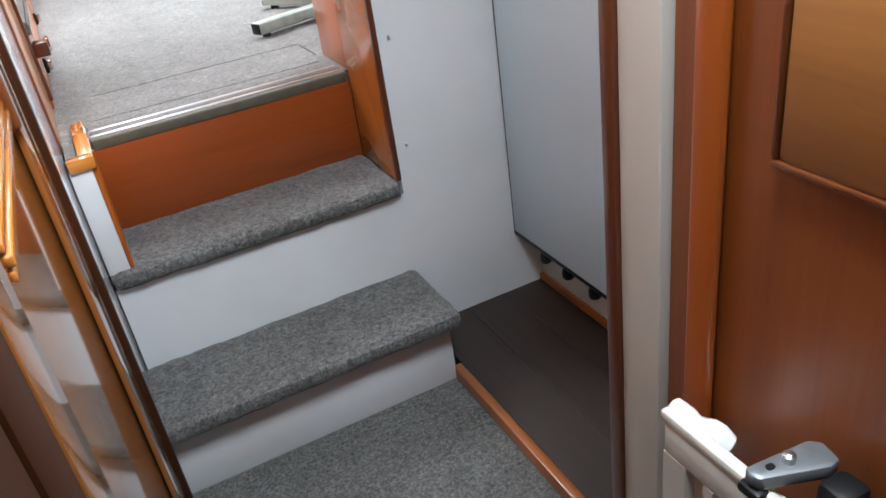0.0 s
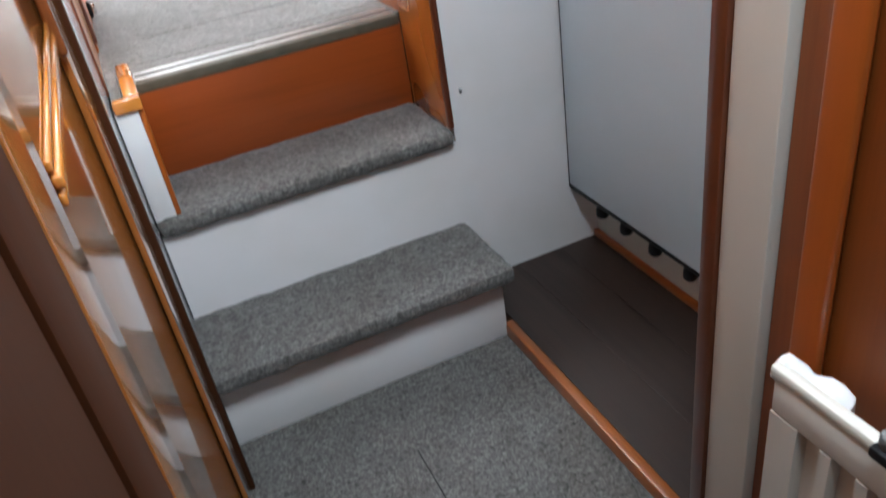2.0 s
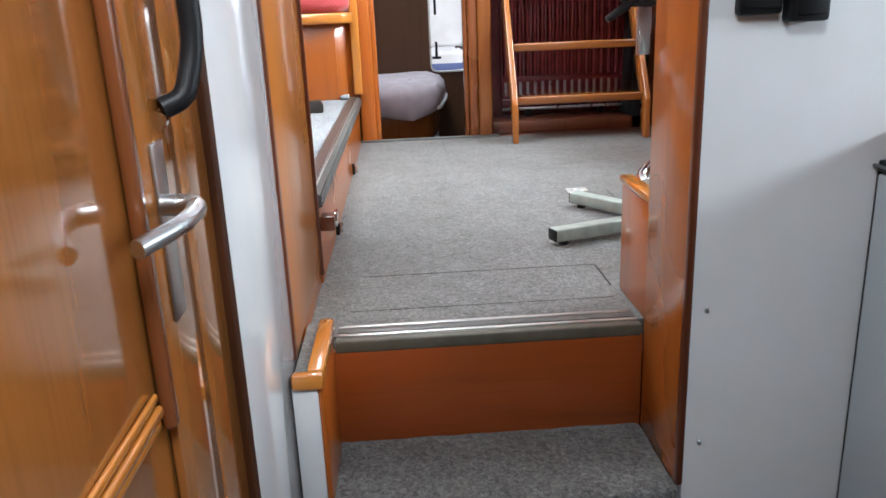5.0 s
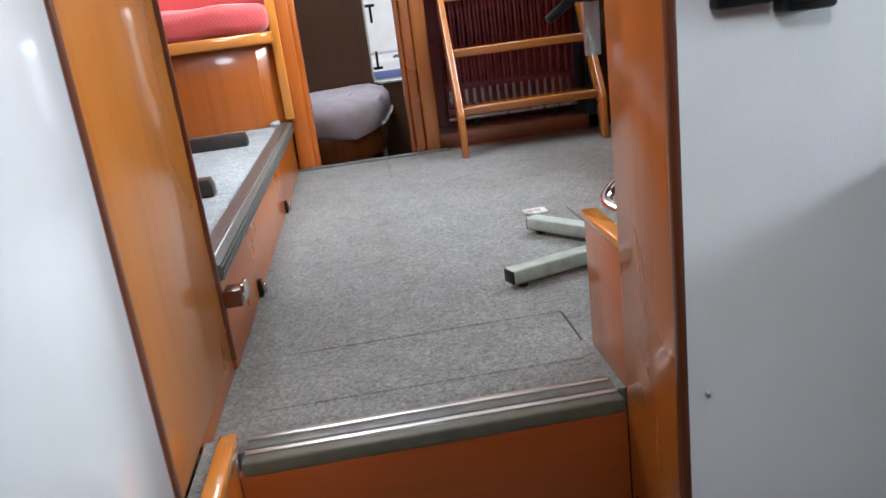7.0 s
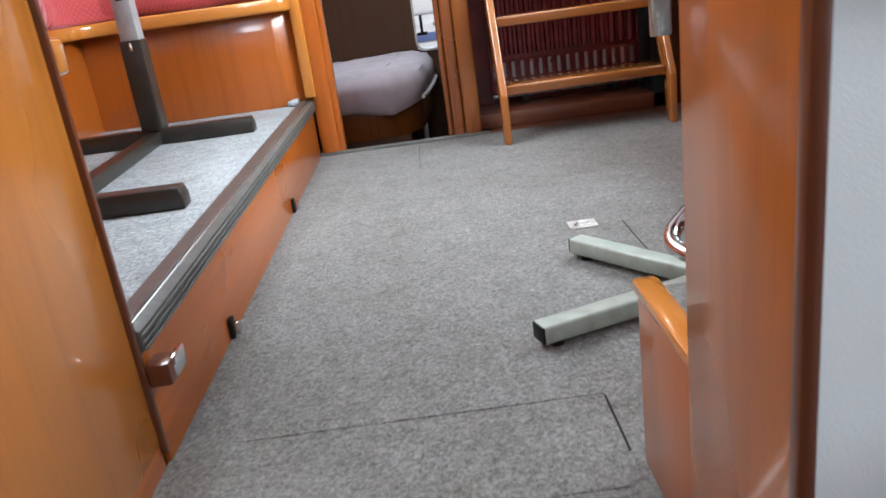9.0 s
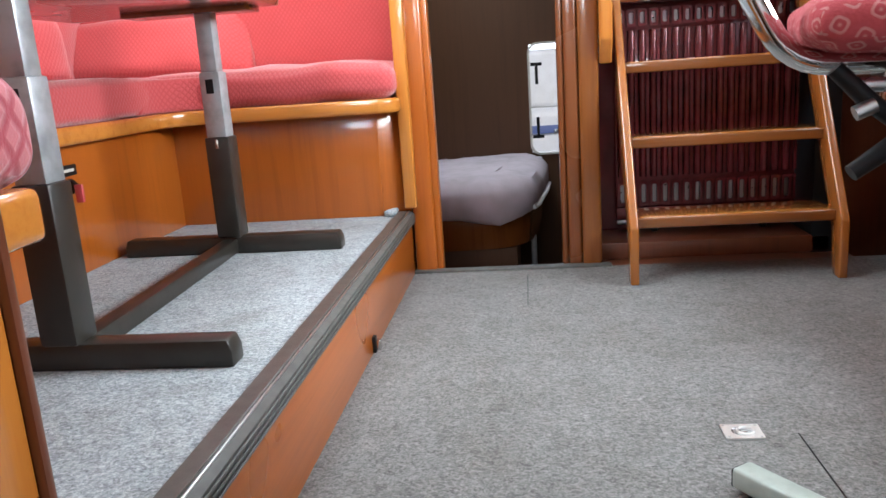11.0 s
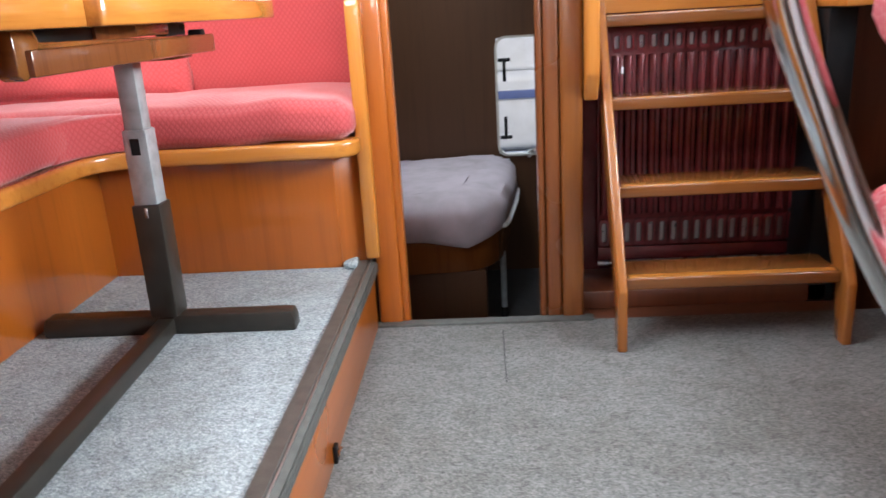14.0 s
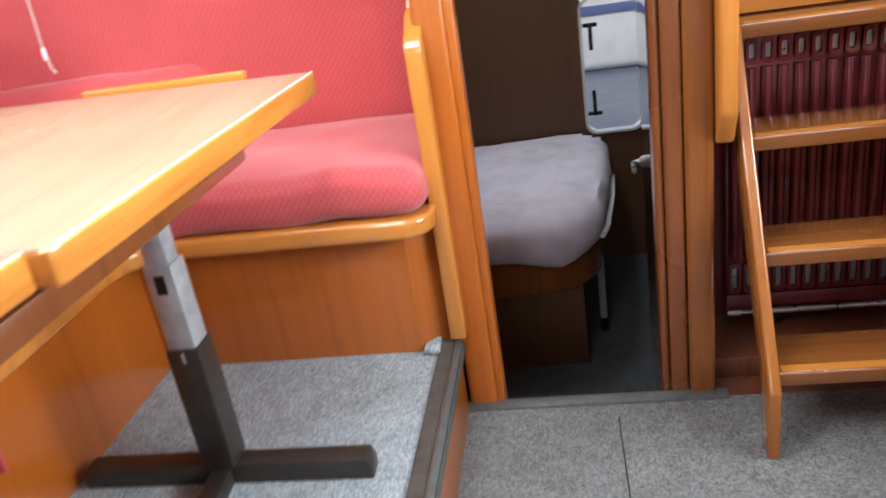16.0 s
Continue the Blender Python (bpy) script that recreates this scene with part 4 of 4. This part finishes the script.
grille = thing("ribbed_radiator", "dark maroon ribbed radiator behind the ladder", "radiator", (1.2, 4.80, 0.69))
piece("panel", box(0.88, 1.56, 4.822, 4.84, 0.77, 1.575, 0.004), FIN, grille)
for k in range(17):
    x = 0.902 + 0.040 * k
    piece("rib", prism([(x - 0.016, 4.822), (x - 0.010, 4.806), (x - 0.005, 4.801), (x + 0.005, 4.801), (x + 0.010, 4.806), (x + 0.016, 4.822)], 2, 0.945, 1.485, 0.002), FIN, grille)
    for z0, z1 in ((0.835, 0.930), (1.495, 1.560)):
        loop = piece("loop", ring(rounded(x - 0.0165, x + 0.0165, z0, z1, 0.012, 3), rounded(x - 0.0085, x + 0.0085, z0 + 0.012, z1 - 0.012, 0.007, 3), 1, 4.800, 4.818), FIN, grille)
        piece("slot_plate", box(x - 0.0080, x + 0.0080, 4.808, 4.822, z0 + 0.013, z1 - 0.013, 0.002, 1), WEB, loop, "dull metal web")
piece("lower_plate", box(0.88, 1.56, 4.806, 4.822, 0.785, 0.828, 0.004), FIN, grille, "plain maroon lower band")
piece("rail", tube([(0.88, 4.795, 0.775), (1.56, 4.795, 0.775)], 0.009), STEEL, grille, "bright pipe")
for x in (1.02, 1.42):
    piece("bracket", box(x - 0.012, x + 0.012, 4.788, 4.84, 0.735, 0.775, 0.004), BLACK, grille)
# Added ledge in dark timber; it paints the shade below the pipe.
setting("ledge_under_radiator", box(0.80, 1.60, 4.62, 4.859, 0.6725, 0.735, 0.006), WDARK, "added ledge, dark for the shade under the radiator", "trim")

# ---- aft cabin ----
bed = thing("bunk", "bunk with a rumpled lilac-white sheet on a curved timber base", "bed", (0.2, 5.9, 0.18))


def bunk_line(grow):
    """Straight front, a tight rounded corner and a slightly bowed side."""
    line = [(-1.5, 5.46 - grow), (-0.4, 5.46 - grow), (0.10, 5.455 - grow), (0.34, 5.475 - grow)]
    line += [(0.34 + (0.24 + grow) * math.sin(radians(a)), 5.755 - (0.28 + grow) * math.cos(radians(a))) for a in range(15, 91, 15)]
    return line + [(0.615 + grow, 6.0), (0.635 + grow, 6.25), (0.64 + grow, 6.5), (-1.5, 6.5)]


piece("base", prism(bunk_line(-0.012), 2, 0.525, 0.692, 0.006), WBROWN, bed, "curved timber base")
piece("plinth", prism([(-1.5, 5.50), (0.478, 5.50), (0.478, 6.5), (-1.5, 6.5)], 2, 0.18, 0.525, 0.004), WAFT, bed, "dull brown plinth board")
piece("leg", prism(rounded(0.545, 0.575, 5.76, 5.79, 0.010, 3), 2, 0.24, 0.525, 0.003), GALV, bed, "pale grey leg")
# Black foot shape painted in for the dark gap below the leg.
piece("leg_gap", lathe([(0.022, 0.0), (0.020, 0.05), (0.013, 0.06)], (0.56, 5.775, 0.18), 12), BLACK, bed)
bm = bmesh.new()
rings = []
for grow, z in ((0.002, 0.688), (0.012, 0.700), (0.020, 0.735), (0.016, 0.785), (-0.012, 0.822), (-0.05, 0.840), (-0.10, 0.848), (-0.15, 0.852), (-0.20, 0.853)):
    row = []
    pts = [Vector((*p, z)) for p in bunk_line(grow)]
    dense = []
    for a, b in zip(pts, pts[1:] + pts[:1]):
        n = max(2, int((b - a).length / 0.035))
        dense += [a.lerp(b, k / n) for k in range(n)]
    for p in dense:
        fold = noise.noise(Vector((p.x * 11, p.y * 7, z * 6))) + 0.6 * noise.noise(Vector((p.x * 23 + 3, p.y * 17, z * 9)))
        low = max(0.0, 1 - abs(p.x - 0.40) / 0.22) * max(0.0, 1 - abs(p.y - 5.47) / 0.25)
        sag = 0.045 * low * max(0.0, (0.80 - z) / 0.11)
        lift = 0.02 * max(0.0, min(1.0, (p.x + 0.1) / 0.7)) * (z - 0.688) / 0.16
        row.append(bm.verts.new(p + Vector((0.008 * fold, -0.012 * abs(fold) - 0.02 * low, 0.016 * fold * (1 if z > 0.69 else 0.4) - sag + lift))))
    rings.append(row)
m = min(len(r) for r in rings)
rings = [[r[int(k * len(r) / m)] for k in range(m)] for r in rings]
keep = {v for r in rings for v in r}
for v in [v for v in bm.verts if v not in keep]:
    bm.verts.remove(v)
for r0, r1 in zip(rings, rings[1:]):
    for k in range(m):
        bm.faces.new((r0[k], r0[(k + 1) % m], r1[(k + 1) % m], r1[k]))
bmesh.ops.triangulate(bm, faces=[bm.faces.new(rings[-1]), bm.faces.new(rings[0][::-1])], ngon_method="EAR_CLIP")
bmesh.ops.recalc_face_normals(bm, faces=bm.faces[:])
mattress = piece("mattress", softened(bm), LILAC, bed, "rumpled pale lilac sheet")
# White tube draws the daylight that catches the sheet's edge.
edge_glint = [(x, y, 0.705 + 0.02 * i / 5) for i, (x, y) in enumerate(bunk_line(0.026)[7:12])]
piece("edge_glint", tube(smooth_line(edge_glint, 0.04), 0.012, 8), SHEET, mattress, "white line for daylight on the sheet edge")
door2 = tagged(new("door_2"), "open polished mahogany cabin door with a steel lever", "door", kind="structure")
door2.matrix_world = pose(0.72, 4.72, 0.20)
piece("panel", box(0.716, 0.741, 4.76, 5.37, 0.20, 2.3, 0.004), WSHINY, door2)
pl = piece("rose", lathe([(0.022, 0.0), (0.022, -0.004), (0.012, -0.008)], (0.716, 5.31, 1.095), 16, axis=0), STEEL, door2, "steel handle rose")
piece("handle", tube(smooth_line([(0.712, 5.31, 1.095), (0.676, 5.31, 1.095), (0.672, 5.22, 1.093)], 0.02), 0.008, 10), STEEL, pl)
win = tagged(new("window_1"), "bright escape window with black handles", "window", kind="structure")
win.matrix_world = pose(0.7, AFT, 0.865)


piece("frame", ring(rounded(0.565, 0.845, 0.855, 1.51, 0.06), rounded(0.578, 0.834, 0.866, 1.499, 0.052), 1, AFT - 0.012, AFT + 0.045), CREAM, win)
gm, gnt, gb = material("window_glass")
gb.inputs["Transmission Weight"].default_value, gb.inputs["Roughness"].default_value, gb.inputs["IOR"].default_value = 1.0, 0.02, 1.1
gb.inputs["Base Color"].default_value = (1, 1, 1, 1)
glass = piece("pane", box(0.583, 0.827, AFT + 0.02, AFT + 0.026, 0.872, 1.492, 0), gm, win)
glass.visible_shadow = False
for z0, z1, zc in ((1.27, 1.39, 1.385), (0.955, 1.08, 0.965)):
    h = piece("handle", box(0.606, 0.624, AFT - 0.035, AFT - 0.018, z0, z1, 0.004), BLACK, win, "black handle")
    piece("pivot", tube([(0.582, AFT - 0.02, zc), (0.648, AFT - 0.02, zc)], 0.010, 10), BLACK, h)


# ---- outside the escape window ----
SEA = paint("glowing_harbour", (0.55, 0.62, 0.75), 0.6, 0)
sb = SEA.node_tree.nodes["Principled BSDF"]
# Emission stands in for daylight on the backdrop, which is no lamp.
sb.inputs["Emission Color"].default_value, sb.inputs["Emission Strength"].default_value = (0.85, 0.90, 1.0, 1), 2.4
backdrop = setting("backdrop", box(-30, 30, 62, 62.2, -6, 14, 0), SEA, "self-lit hazy harbour backdrop beyond the window", "backdrop")
boat = thing("moored_boat", "white moored boat seen through the window", "boat", (2.0, 16, -0.6))
BOAT = paint("white_boat_paint", (0.82, 0.82, 0.84), 0.4, 0, dirt=0.15, size=2.0)
part("hull", prism([(-4, 0), (4, 0), (4.2, 1.25), (-4.2, 1.25)], 1, -1.2, 1.2, 0.15, 3), BOAT, boat)
part("cabin", prism([(-3, 1.25), (3, 1.25), (2.6, 2.2), (-2.6, 2.2)], 1, -0.8, 0.8, 0.1, 3), BOAT, boat)
part("stripe", box(-4.1, 4.1, -1.235, -1.20, 0.85, 0.98, 0.005), paint("blue_stripe", (0.12, 0.16, 0.35), 0.4, 0), boat)
setting("water", box(-40, 40, 7.2, 62, -0.9, -0.6, 0), paint("harbour_water", (0.16, 0.19, 0.26), 0.12, 0.3), "pale rippled harbour water", "water")

# ---- helm chair ----
CX, CY = 1.10, 2.73
chair = thing("swivel_chair", "chrome swivel chair, red medallion-patterned cushions, grey star base", "chair", (CX, CY, FZ))


def tilt_box(length, w, h, x, y, z, angle):
    bm = box(0.0, length, -w / 2, w / 2, 0, h, 0.006, 3)
    bm.transform(pose(x, y, z, 0, 0, angle))
    return bm


for k, ang in enumerate((199, 126, 50, -20, -92)):
    leg = piece("leg", tilt_box((0.39, 0.37, 0.42, 0.36, 0.36)[k], 0.044, 0.036, CX, CY, FZ + 0.012, ang), GREYTUBE, chair)
    r = (0.385, 0.365, 0.41, 0.355, 0.355)[k]
    cap = box(r, r + 0.006, -0.021, 0.021, 0.002, 0.034, 0.002)
    cap.transform(pose(CX, CY, FZ + 0.012, 0, 0, ang))
    piece("end_cap", cap, BLACK, leg)
    piece("foot", lathe([(0.014, 0.0), (0.014, 0.012)], (CX + (r - 0.03) * math.cos(radians(ang)), CY + (r - 0.03) * math.sin(radians(ang)), FZ), 12), BLACK, leg)
piece("column", lathe([(0.034, 0.0), (0.034, 0.46), (0.036, 0.462), (0.036, 0.468), (0.034, 0.47), (0.034, 0.50)], (CX, CY, FZ + 0.05), 24), GREYTUBE, chair, "grey pedestal tube")
collar = piece("collar", lathe([(0.034, 0.0), (0.043, 0.004), (0.043, 0.10), (0.050, 0.105), (0.050, 0.135), (0.030, 0.14)], (CX, CY, 1.185), 24), STEEL, chair)
knob = lathe([(0.008, 0.0), (0.030, 0.006), (0.033, 0.018), (0.030, 0.030), (0.012, 0.036)], (0, 0, 0), 16, axis=0)
for i, v in enumerate(knob.verts):
    a = math.atan2(v.co.z, v.co.y)
    v.co.y, v.co.z = v.co.y * (1 + 0.12 * math.cos(6 * a)), v.co.z * (1 + 0.12 * math.cos(6 * a))
knob.transform(pose(CX - 0.062, CY - 0.03, 1.255, 0, 0, 205))
piece("knob", knob, BLACK, chair, "black lobed clamp knob")
piece("clamp", tube([(CX - 0.07, CY - 0.034, 1.255), (CX - 0.03, CY - 0.012, 1.255)], 0.010, 10), STEEL, chair)
rest = tube(smooth_line([(1.070, 2.655, 1.36), (1.070, 2.655, 0.925), (0.955, 2.585, 0.855), (0.985, 2.500, 0.845), (1.30, 2.490, 0.845), (1.36, 2.58, 0.855), (1.36, 2.68, 0.885)], 0.05), 0.0145, 14)
piece("footrest", rest, CHROME, chair, "bent chrome footrest tube")
piece("stay", tube([(CX, CY - 0.03, 0.885), (1.36, 2.68, 0.885)], 0.007, 10), CHROME, chair)
piece("band", lathe([(0.036, 0.0), (0.0375, 0.002), (0.0375, 0.012), (0.036, 0.014)], (CX, CY, 0.878), 24), CHROME, chair)
mech = piece("mechanism", box(0.98, 1.24, 2.66, 2.86, 1.318, 1.372, 0.012), BLACK, chair, "black steel seat mechanism")
piece("rod", tube([(0.892, 2.67, 1.350), (1.00, 2.67, 1.345)], 0.008, 10), STEEL, mech, "steel rod")
piece("rod", tube([(0.98, 2.66, 1.300), (1.30, 2.66, 1.325)], 0.010, 8), BLACK, mech)
hub = piece("hub", lathe([(0.008, -0.030), (0.024, -0.028), (0.027, -0.020), (0.027, 0.030), (0.008, 0.034)], (0.957, 2.675, 1.340), 18, axis=1), STEEL, mech, "worn grey steel hub")
for k in range(3):
    a = radians(20 + 120 * k)
    piece("bolt", lathe([(0.005, 0.0), (0.005, -0.006), (0.002, -0.008)], (0.957 + 0.016 * math.cos(a), 2.646, 1.340 + 0.016 * math.sin(a)), 8, axis=1), BLACK, hub)
piece("arm", tube([(0.870, 2.665, 1.368), (0.900, 2.66, 1.336), (0.940, 2.655, 1.302), (0.985, 2.655, 1.300)], [0.009, 0.010, 0.009, 0.008], 10), BLACK, mech, "black crossing arm")
piece("peg", tube([(0.886, 2.65, 1.322), (0.905, 2.65, 1.330)], 0.008, 10), STEEL, mech, "bright peg")
piece("lever", tube([(0.985, 2.66, 1.328), (0.945, 2.645, 1.303), (0.930, 2.638, 1.297), (0.878, 2.632, 1.264)], [0.007, 0.007, 0.011, 0.009], 10), BLACK, mech, "black lever")
piece("hanger", box(1.040, 1.082, 2.905, 2.920, 1.155, 1.345, 0.003), STEEL, chair, "flat steel bar")
piece("back_tube", tube(smooth_line([(1.20, 2.80, 1.362), (0.862, 2.785, 1.372), (0.800, 2.785, 1.485), (0.725, 2.785, 1.665), (0.70, 2.785, 1.90)], 0.05), 0.0145, 14), CHROME, chair, "bent chrome back tube")
PATTERN, pnt, pb = material("red_medallion_fabric")
tc, pm = pnt.nodes.new("ShaderNodeTexCoord"), pnt.nodes.new("ShaderNodeMapping")
pm.inputs["Scale"].default_value, pm.inputs["Rotation"].default_value = (39, 39, 39), (0, 0, radians(28))
pnt.links.new(tc.outputs["UV"], pm.inputs["Vector"])
pv = node(pnt, "TexVoronoi", Scale=1.0, Randomness=0.06)
pv.voronoi_dimensions, pv.distance = "2D", "MINKOWSKI"
pv.inputs["Exponent"].default_value = 3.2
pnt.links.new(pm.outputs[0], pv.inputs["Vector"])
pn = node(pnt, "TexNoise", Scale=260.0, Detail=3.0)
pnt.links.new(coords(pnt), pn.inputs["Vector"])
pr = ramp(pnt, pv.outputs["Distance"], (0.0, (0.62, 0.30, 0.28)), (0.10, (0.44, 0.06, 0.075)), (0.19, (0.44, 0.055, 0.07)), (0.235, (0.60, 0.31, 0.30)), (0.30, (0.56, 0.24, 0.24)), (0.34, (0.46, 0.06, 0.075)))
pnt.links.new(mix(pnt, 0.25, pr, mix(pnt, pn.outputs[0], (0.25, 0.02, 0.03), (0.62, 0.16, 0.17))), pb.inputs["Base Color"])
pb.inputs["Roughness"].default_value = 0.9
bump(pnt, pb, pn.outputs[0], 0.4, 0.003)
put_cushion("seat", cushion(0.46, 0.44, 0.068, 0.016, 0.030, 0.008, n=24, seed=11), pose(1.125, 2.80, 1.382, 0, 0, -14), PATTERN, chair)
put_cushion("backrest", cushion(0.44, 0.48, 0.075, 0.016, 0.03, 0.007, n=20, seed=12), pose(0.928, 2.960, 1.592, 0, 0, -22) @ pose(0, 0, 0, 0, -76, 0) @ pose(0.22, 0, -0.04), PATTERN, chair)

# ---- cabinets along the side ----
side = thing("side_cabinet", "varnished teak cabinet with panelled doors and metal handles", "cabinet", (1.69, 4.29, FZ), -8.6)


# local: -y runs towards the steps, +x into the cabinet
part("body", box(0.012, 0.45, -1.55, 0.12, 0.10, 0.455, 0.004), WZ, side)
part("kick", box(0.02, 0.45, -1.55, 0.12, 0.0, 0.10, 0.003), WMAHOG, side, "dark kick board")
part("top", box(-0.012, 0.45, -1.57, 0.13, 0.455, 0.485, 0.006), WY, side)
for y0, y1 in ((-0.30, 0.02), (-0.64, -0.36), (-1.02, -0.70)):
    d = part("door", box(-0.006, 0.012, y0, y1, 0.115, 0.445, 0.003), WZ, side, "panelled teak door")
    for a, b_, c, e in ((y0, y1, 0.115, 0.155), (y0, y1, 0.405, 0.445), (y0, y0 + 0.045, 0.155, 0.405), (y1 - 0.045, y1, 0.155, 0.405)):
        part("frame", box(-0.016, -0.006, a, b_, c, e, 0.003), WPALEZ, d)
    part("handle", tube(smooth_line([(-0.014, y1 - 0.05, 0.23), (-0.042, y1 - 0.05, 0.235), (-0.042, y1 - 0.05, 0.345), (-0.014, y1 - 0.05, 0.35)], 0.015), 0.0055, 10), STEEL, d, "bright D handle")
cloth = thing("folded_cloth", "crumpled cream cloth lying on the cabinet", "cloth", (1.72, 3.72, 1.16))
bm = cushion(0.30, 0.42, 0.075, 0.02, 0.035, 0.016, n=20, seed=21)
part("cloth", bm, paint("cream_cotton", (0.62, 0.50, 0.28), 0.9, 0.4, dirt=0.3, size=18.0), cloth)
# Black block stands where there is only a shaded gap beside the ladder.
setting("wall_shade_block", box(1.535, 1.62, 4.62, 4.86, 0.42, 1.60, 0.004), BLACK, "black block painted for the shaded gap beside the ladder", "wall")
shelf = thing("fiddle_shelf", "small teak shelf with a turned spindle rail", "shelf", (1.60, 4.55, 1.62))
piece("board", box(1.53, 1.98, 4.50, 4.83, 1.605, 1.632, 0.004), WPALEX, shelf)
piece("rail", box(1.53, 1.98, 4.505, 4.525, 1.690, 1.706, 0.004), WPALEX, shelf)
for k in range(12):
    piece("spindle", lathe([(0.006, 0.0), (0.009, 0.008), (0.005, 0.020), (0.009, 0.030), (0.005, 0.042), (0.008, 0.052), (0.006, 0.058)], (1.545 + 0.037 * k, 4.515, 1.632), 10), WPALEZ, shelf)


# ---- floor lifting plates ----
def lift_plate(x, y, z, turn):
    p = thing("floor_plate", "square chrome lifting ring let into the carpet", "floor ring", (x, y, z), turn, group="floor rings")
    part("plate", ring(rounded(-0.036, 0.036, -0.030, 0.030, 0.004), rounded(-0.020, 0.024, -0.019, 0.019, 0.018), 2, 0.0005, 0.004), STEELP, p)
    part("pan", lathe([(0.026, 0.0), (0.026, 0.0012)], (0.002, 0, 0.0002), 20), STEEL, p)
    part("pull", box(-0.022, -0.016, -0.015, 0.015, 0.0012, 0.0035, 0.001, 1), BLACK, p)
    part("ring", tube([(0.006 + 0.015 * math.cos(a * math.pi / 8), 0.015 * math.sin(a * math.pi / 8), 0.004) for a in range(17)], 0.003, 8), STEELP, p)
    for sx, sy in ((-1, -1), (1, -1), (1, 1), (-1, 1)):
        part("screw", lathe([(0.003, 0.0), (0.002, 0.0012)], (0.030 * sx, 0.024 * sy, 0.004), 8), STEEL, p)


lift_plate(0.402, 1.124, 0.0, 8)
lift_plate(0.940, 3.235, FZ, 0)

# ---- on the walls ----
for x0, x1, z0, z1, d in ((0.850, 0.918, 1.280, 1.36, 0.022), (0.924, 0.985, 1.268, 1.37, 0.034)):
    sock = thing("socket", "black plastic socket box on the white bulkhead", "socket", ((x0 + x1) / 2, WY0, z0), group="bulkhead sockets")
    piece("body", box(x0, x1, WY0 - d, WY0, z0, z1, 0.006), BLACK, sock)
    piece("lid", box(x0 + 0.006, x1 - 0.006, WY0 - d - 0.006, WY0 - d, z0 + 0.01, z1 - 0.008, 0.003), BLACK, sock)
shelf2 = thing("back_shelf", "varnished teak shelf rim above the sofa back", "shelf", (-0.8, 5.06, 1.86))
piece("rim", box(-1.64, 0.12, 5.00, 5.03, 1.855, 1.905, 0.010, 3), WPALEX, shelf2)
piece("board", box(-1.64, 0.12, 5.03, 5.119, 1.855, 1.875, 0.003), WX, shelf2)
cord = thing("pull_cord", "white pull cord with a small plastic end", "cord", (-1.05, 4.93, 1.72))
piece("string", tube([(-0.976, 4.8, 2.5), (-0.966, 4.8, 1.896), (-0.971, 4.8, 1.765), (-0.963, 4.8, 1.721), (-0.954, 4.8, 1.707)], 0.0022, 6), CREAM, cord)
piece("toggle", lathe([(0.003, 0.0), (0.006, 0.004), (0.006, 0.03), (0.003, 0.036)], (-0.971, 4.8, 1.745), 10), WHITE, cord)
flap = thing("carpet_flap", "loose pale carpet corner curling up on the platform", "carpet", (0.06, 4.50, PZ))
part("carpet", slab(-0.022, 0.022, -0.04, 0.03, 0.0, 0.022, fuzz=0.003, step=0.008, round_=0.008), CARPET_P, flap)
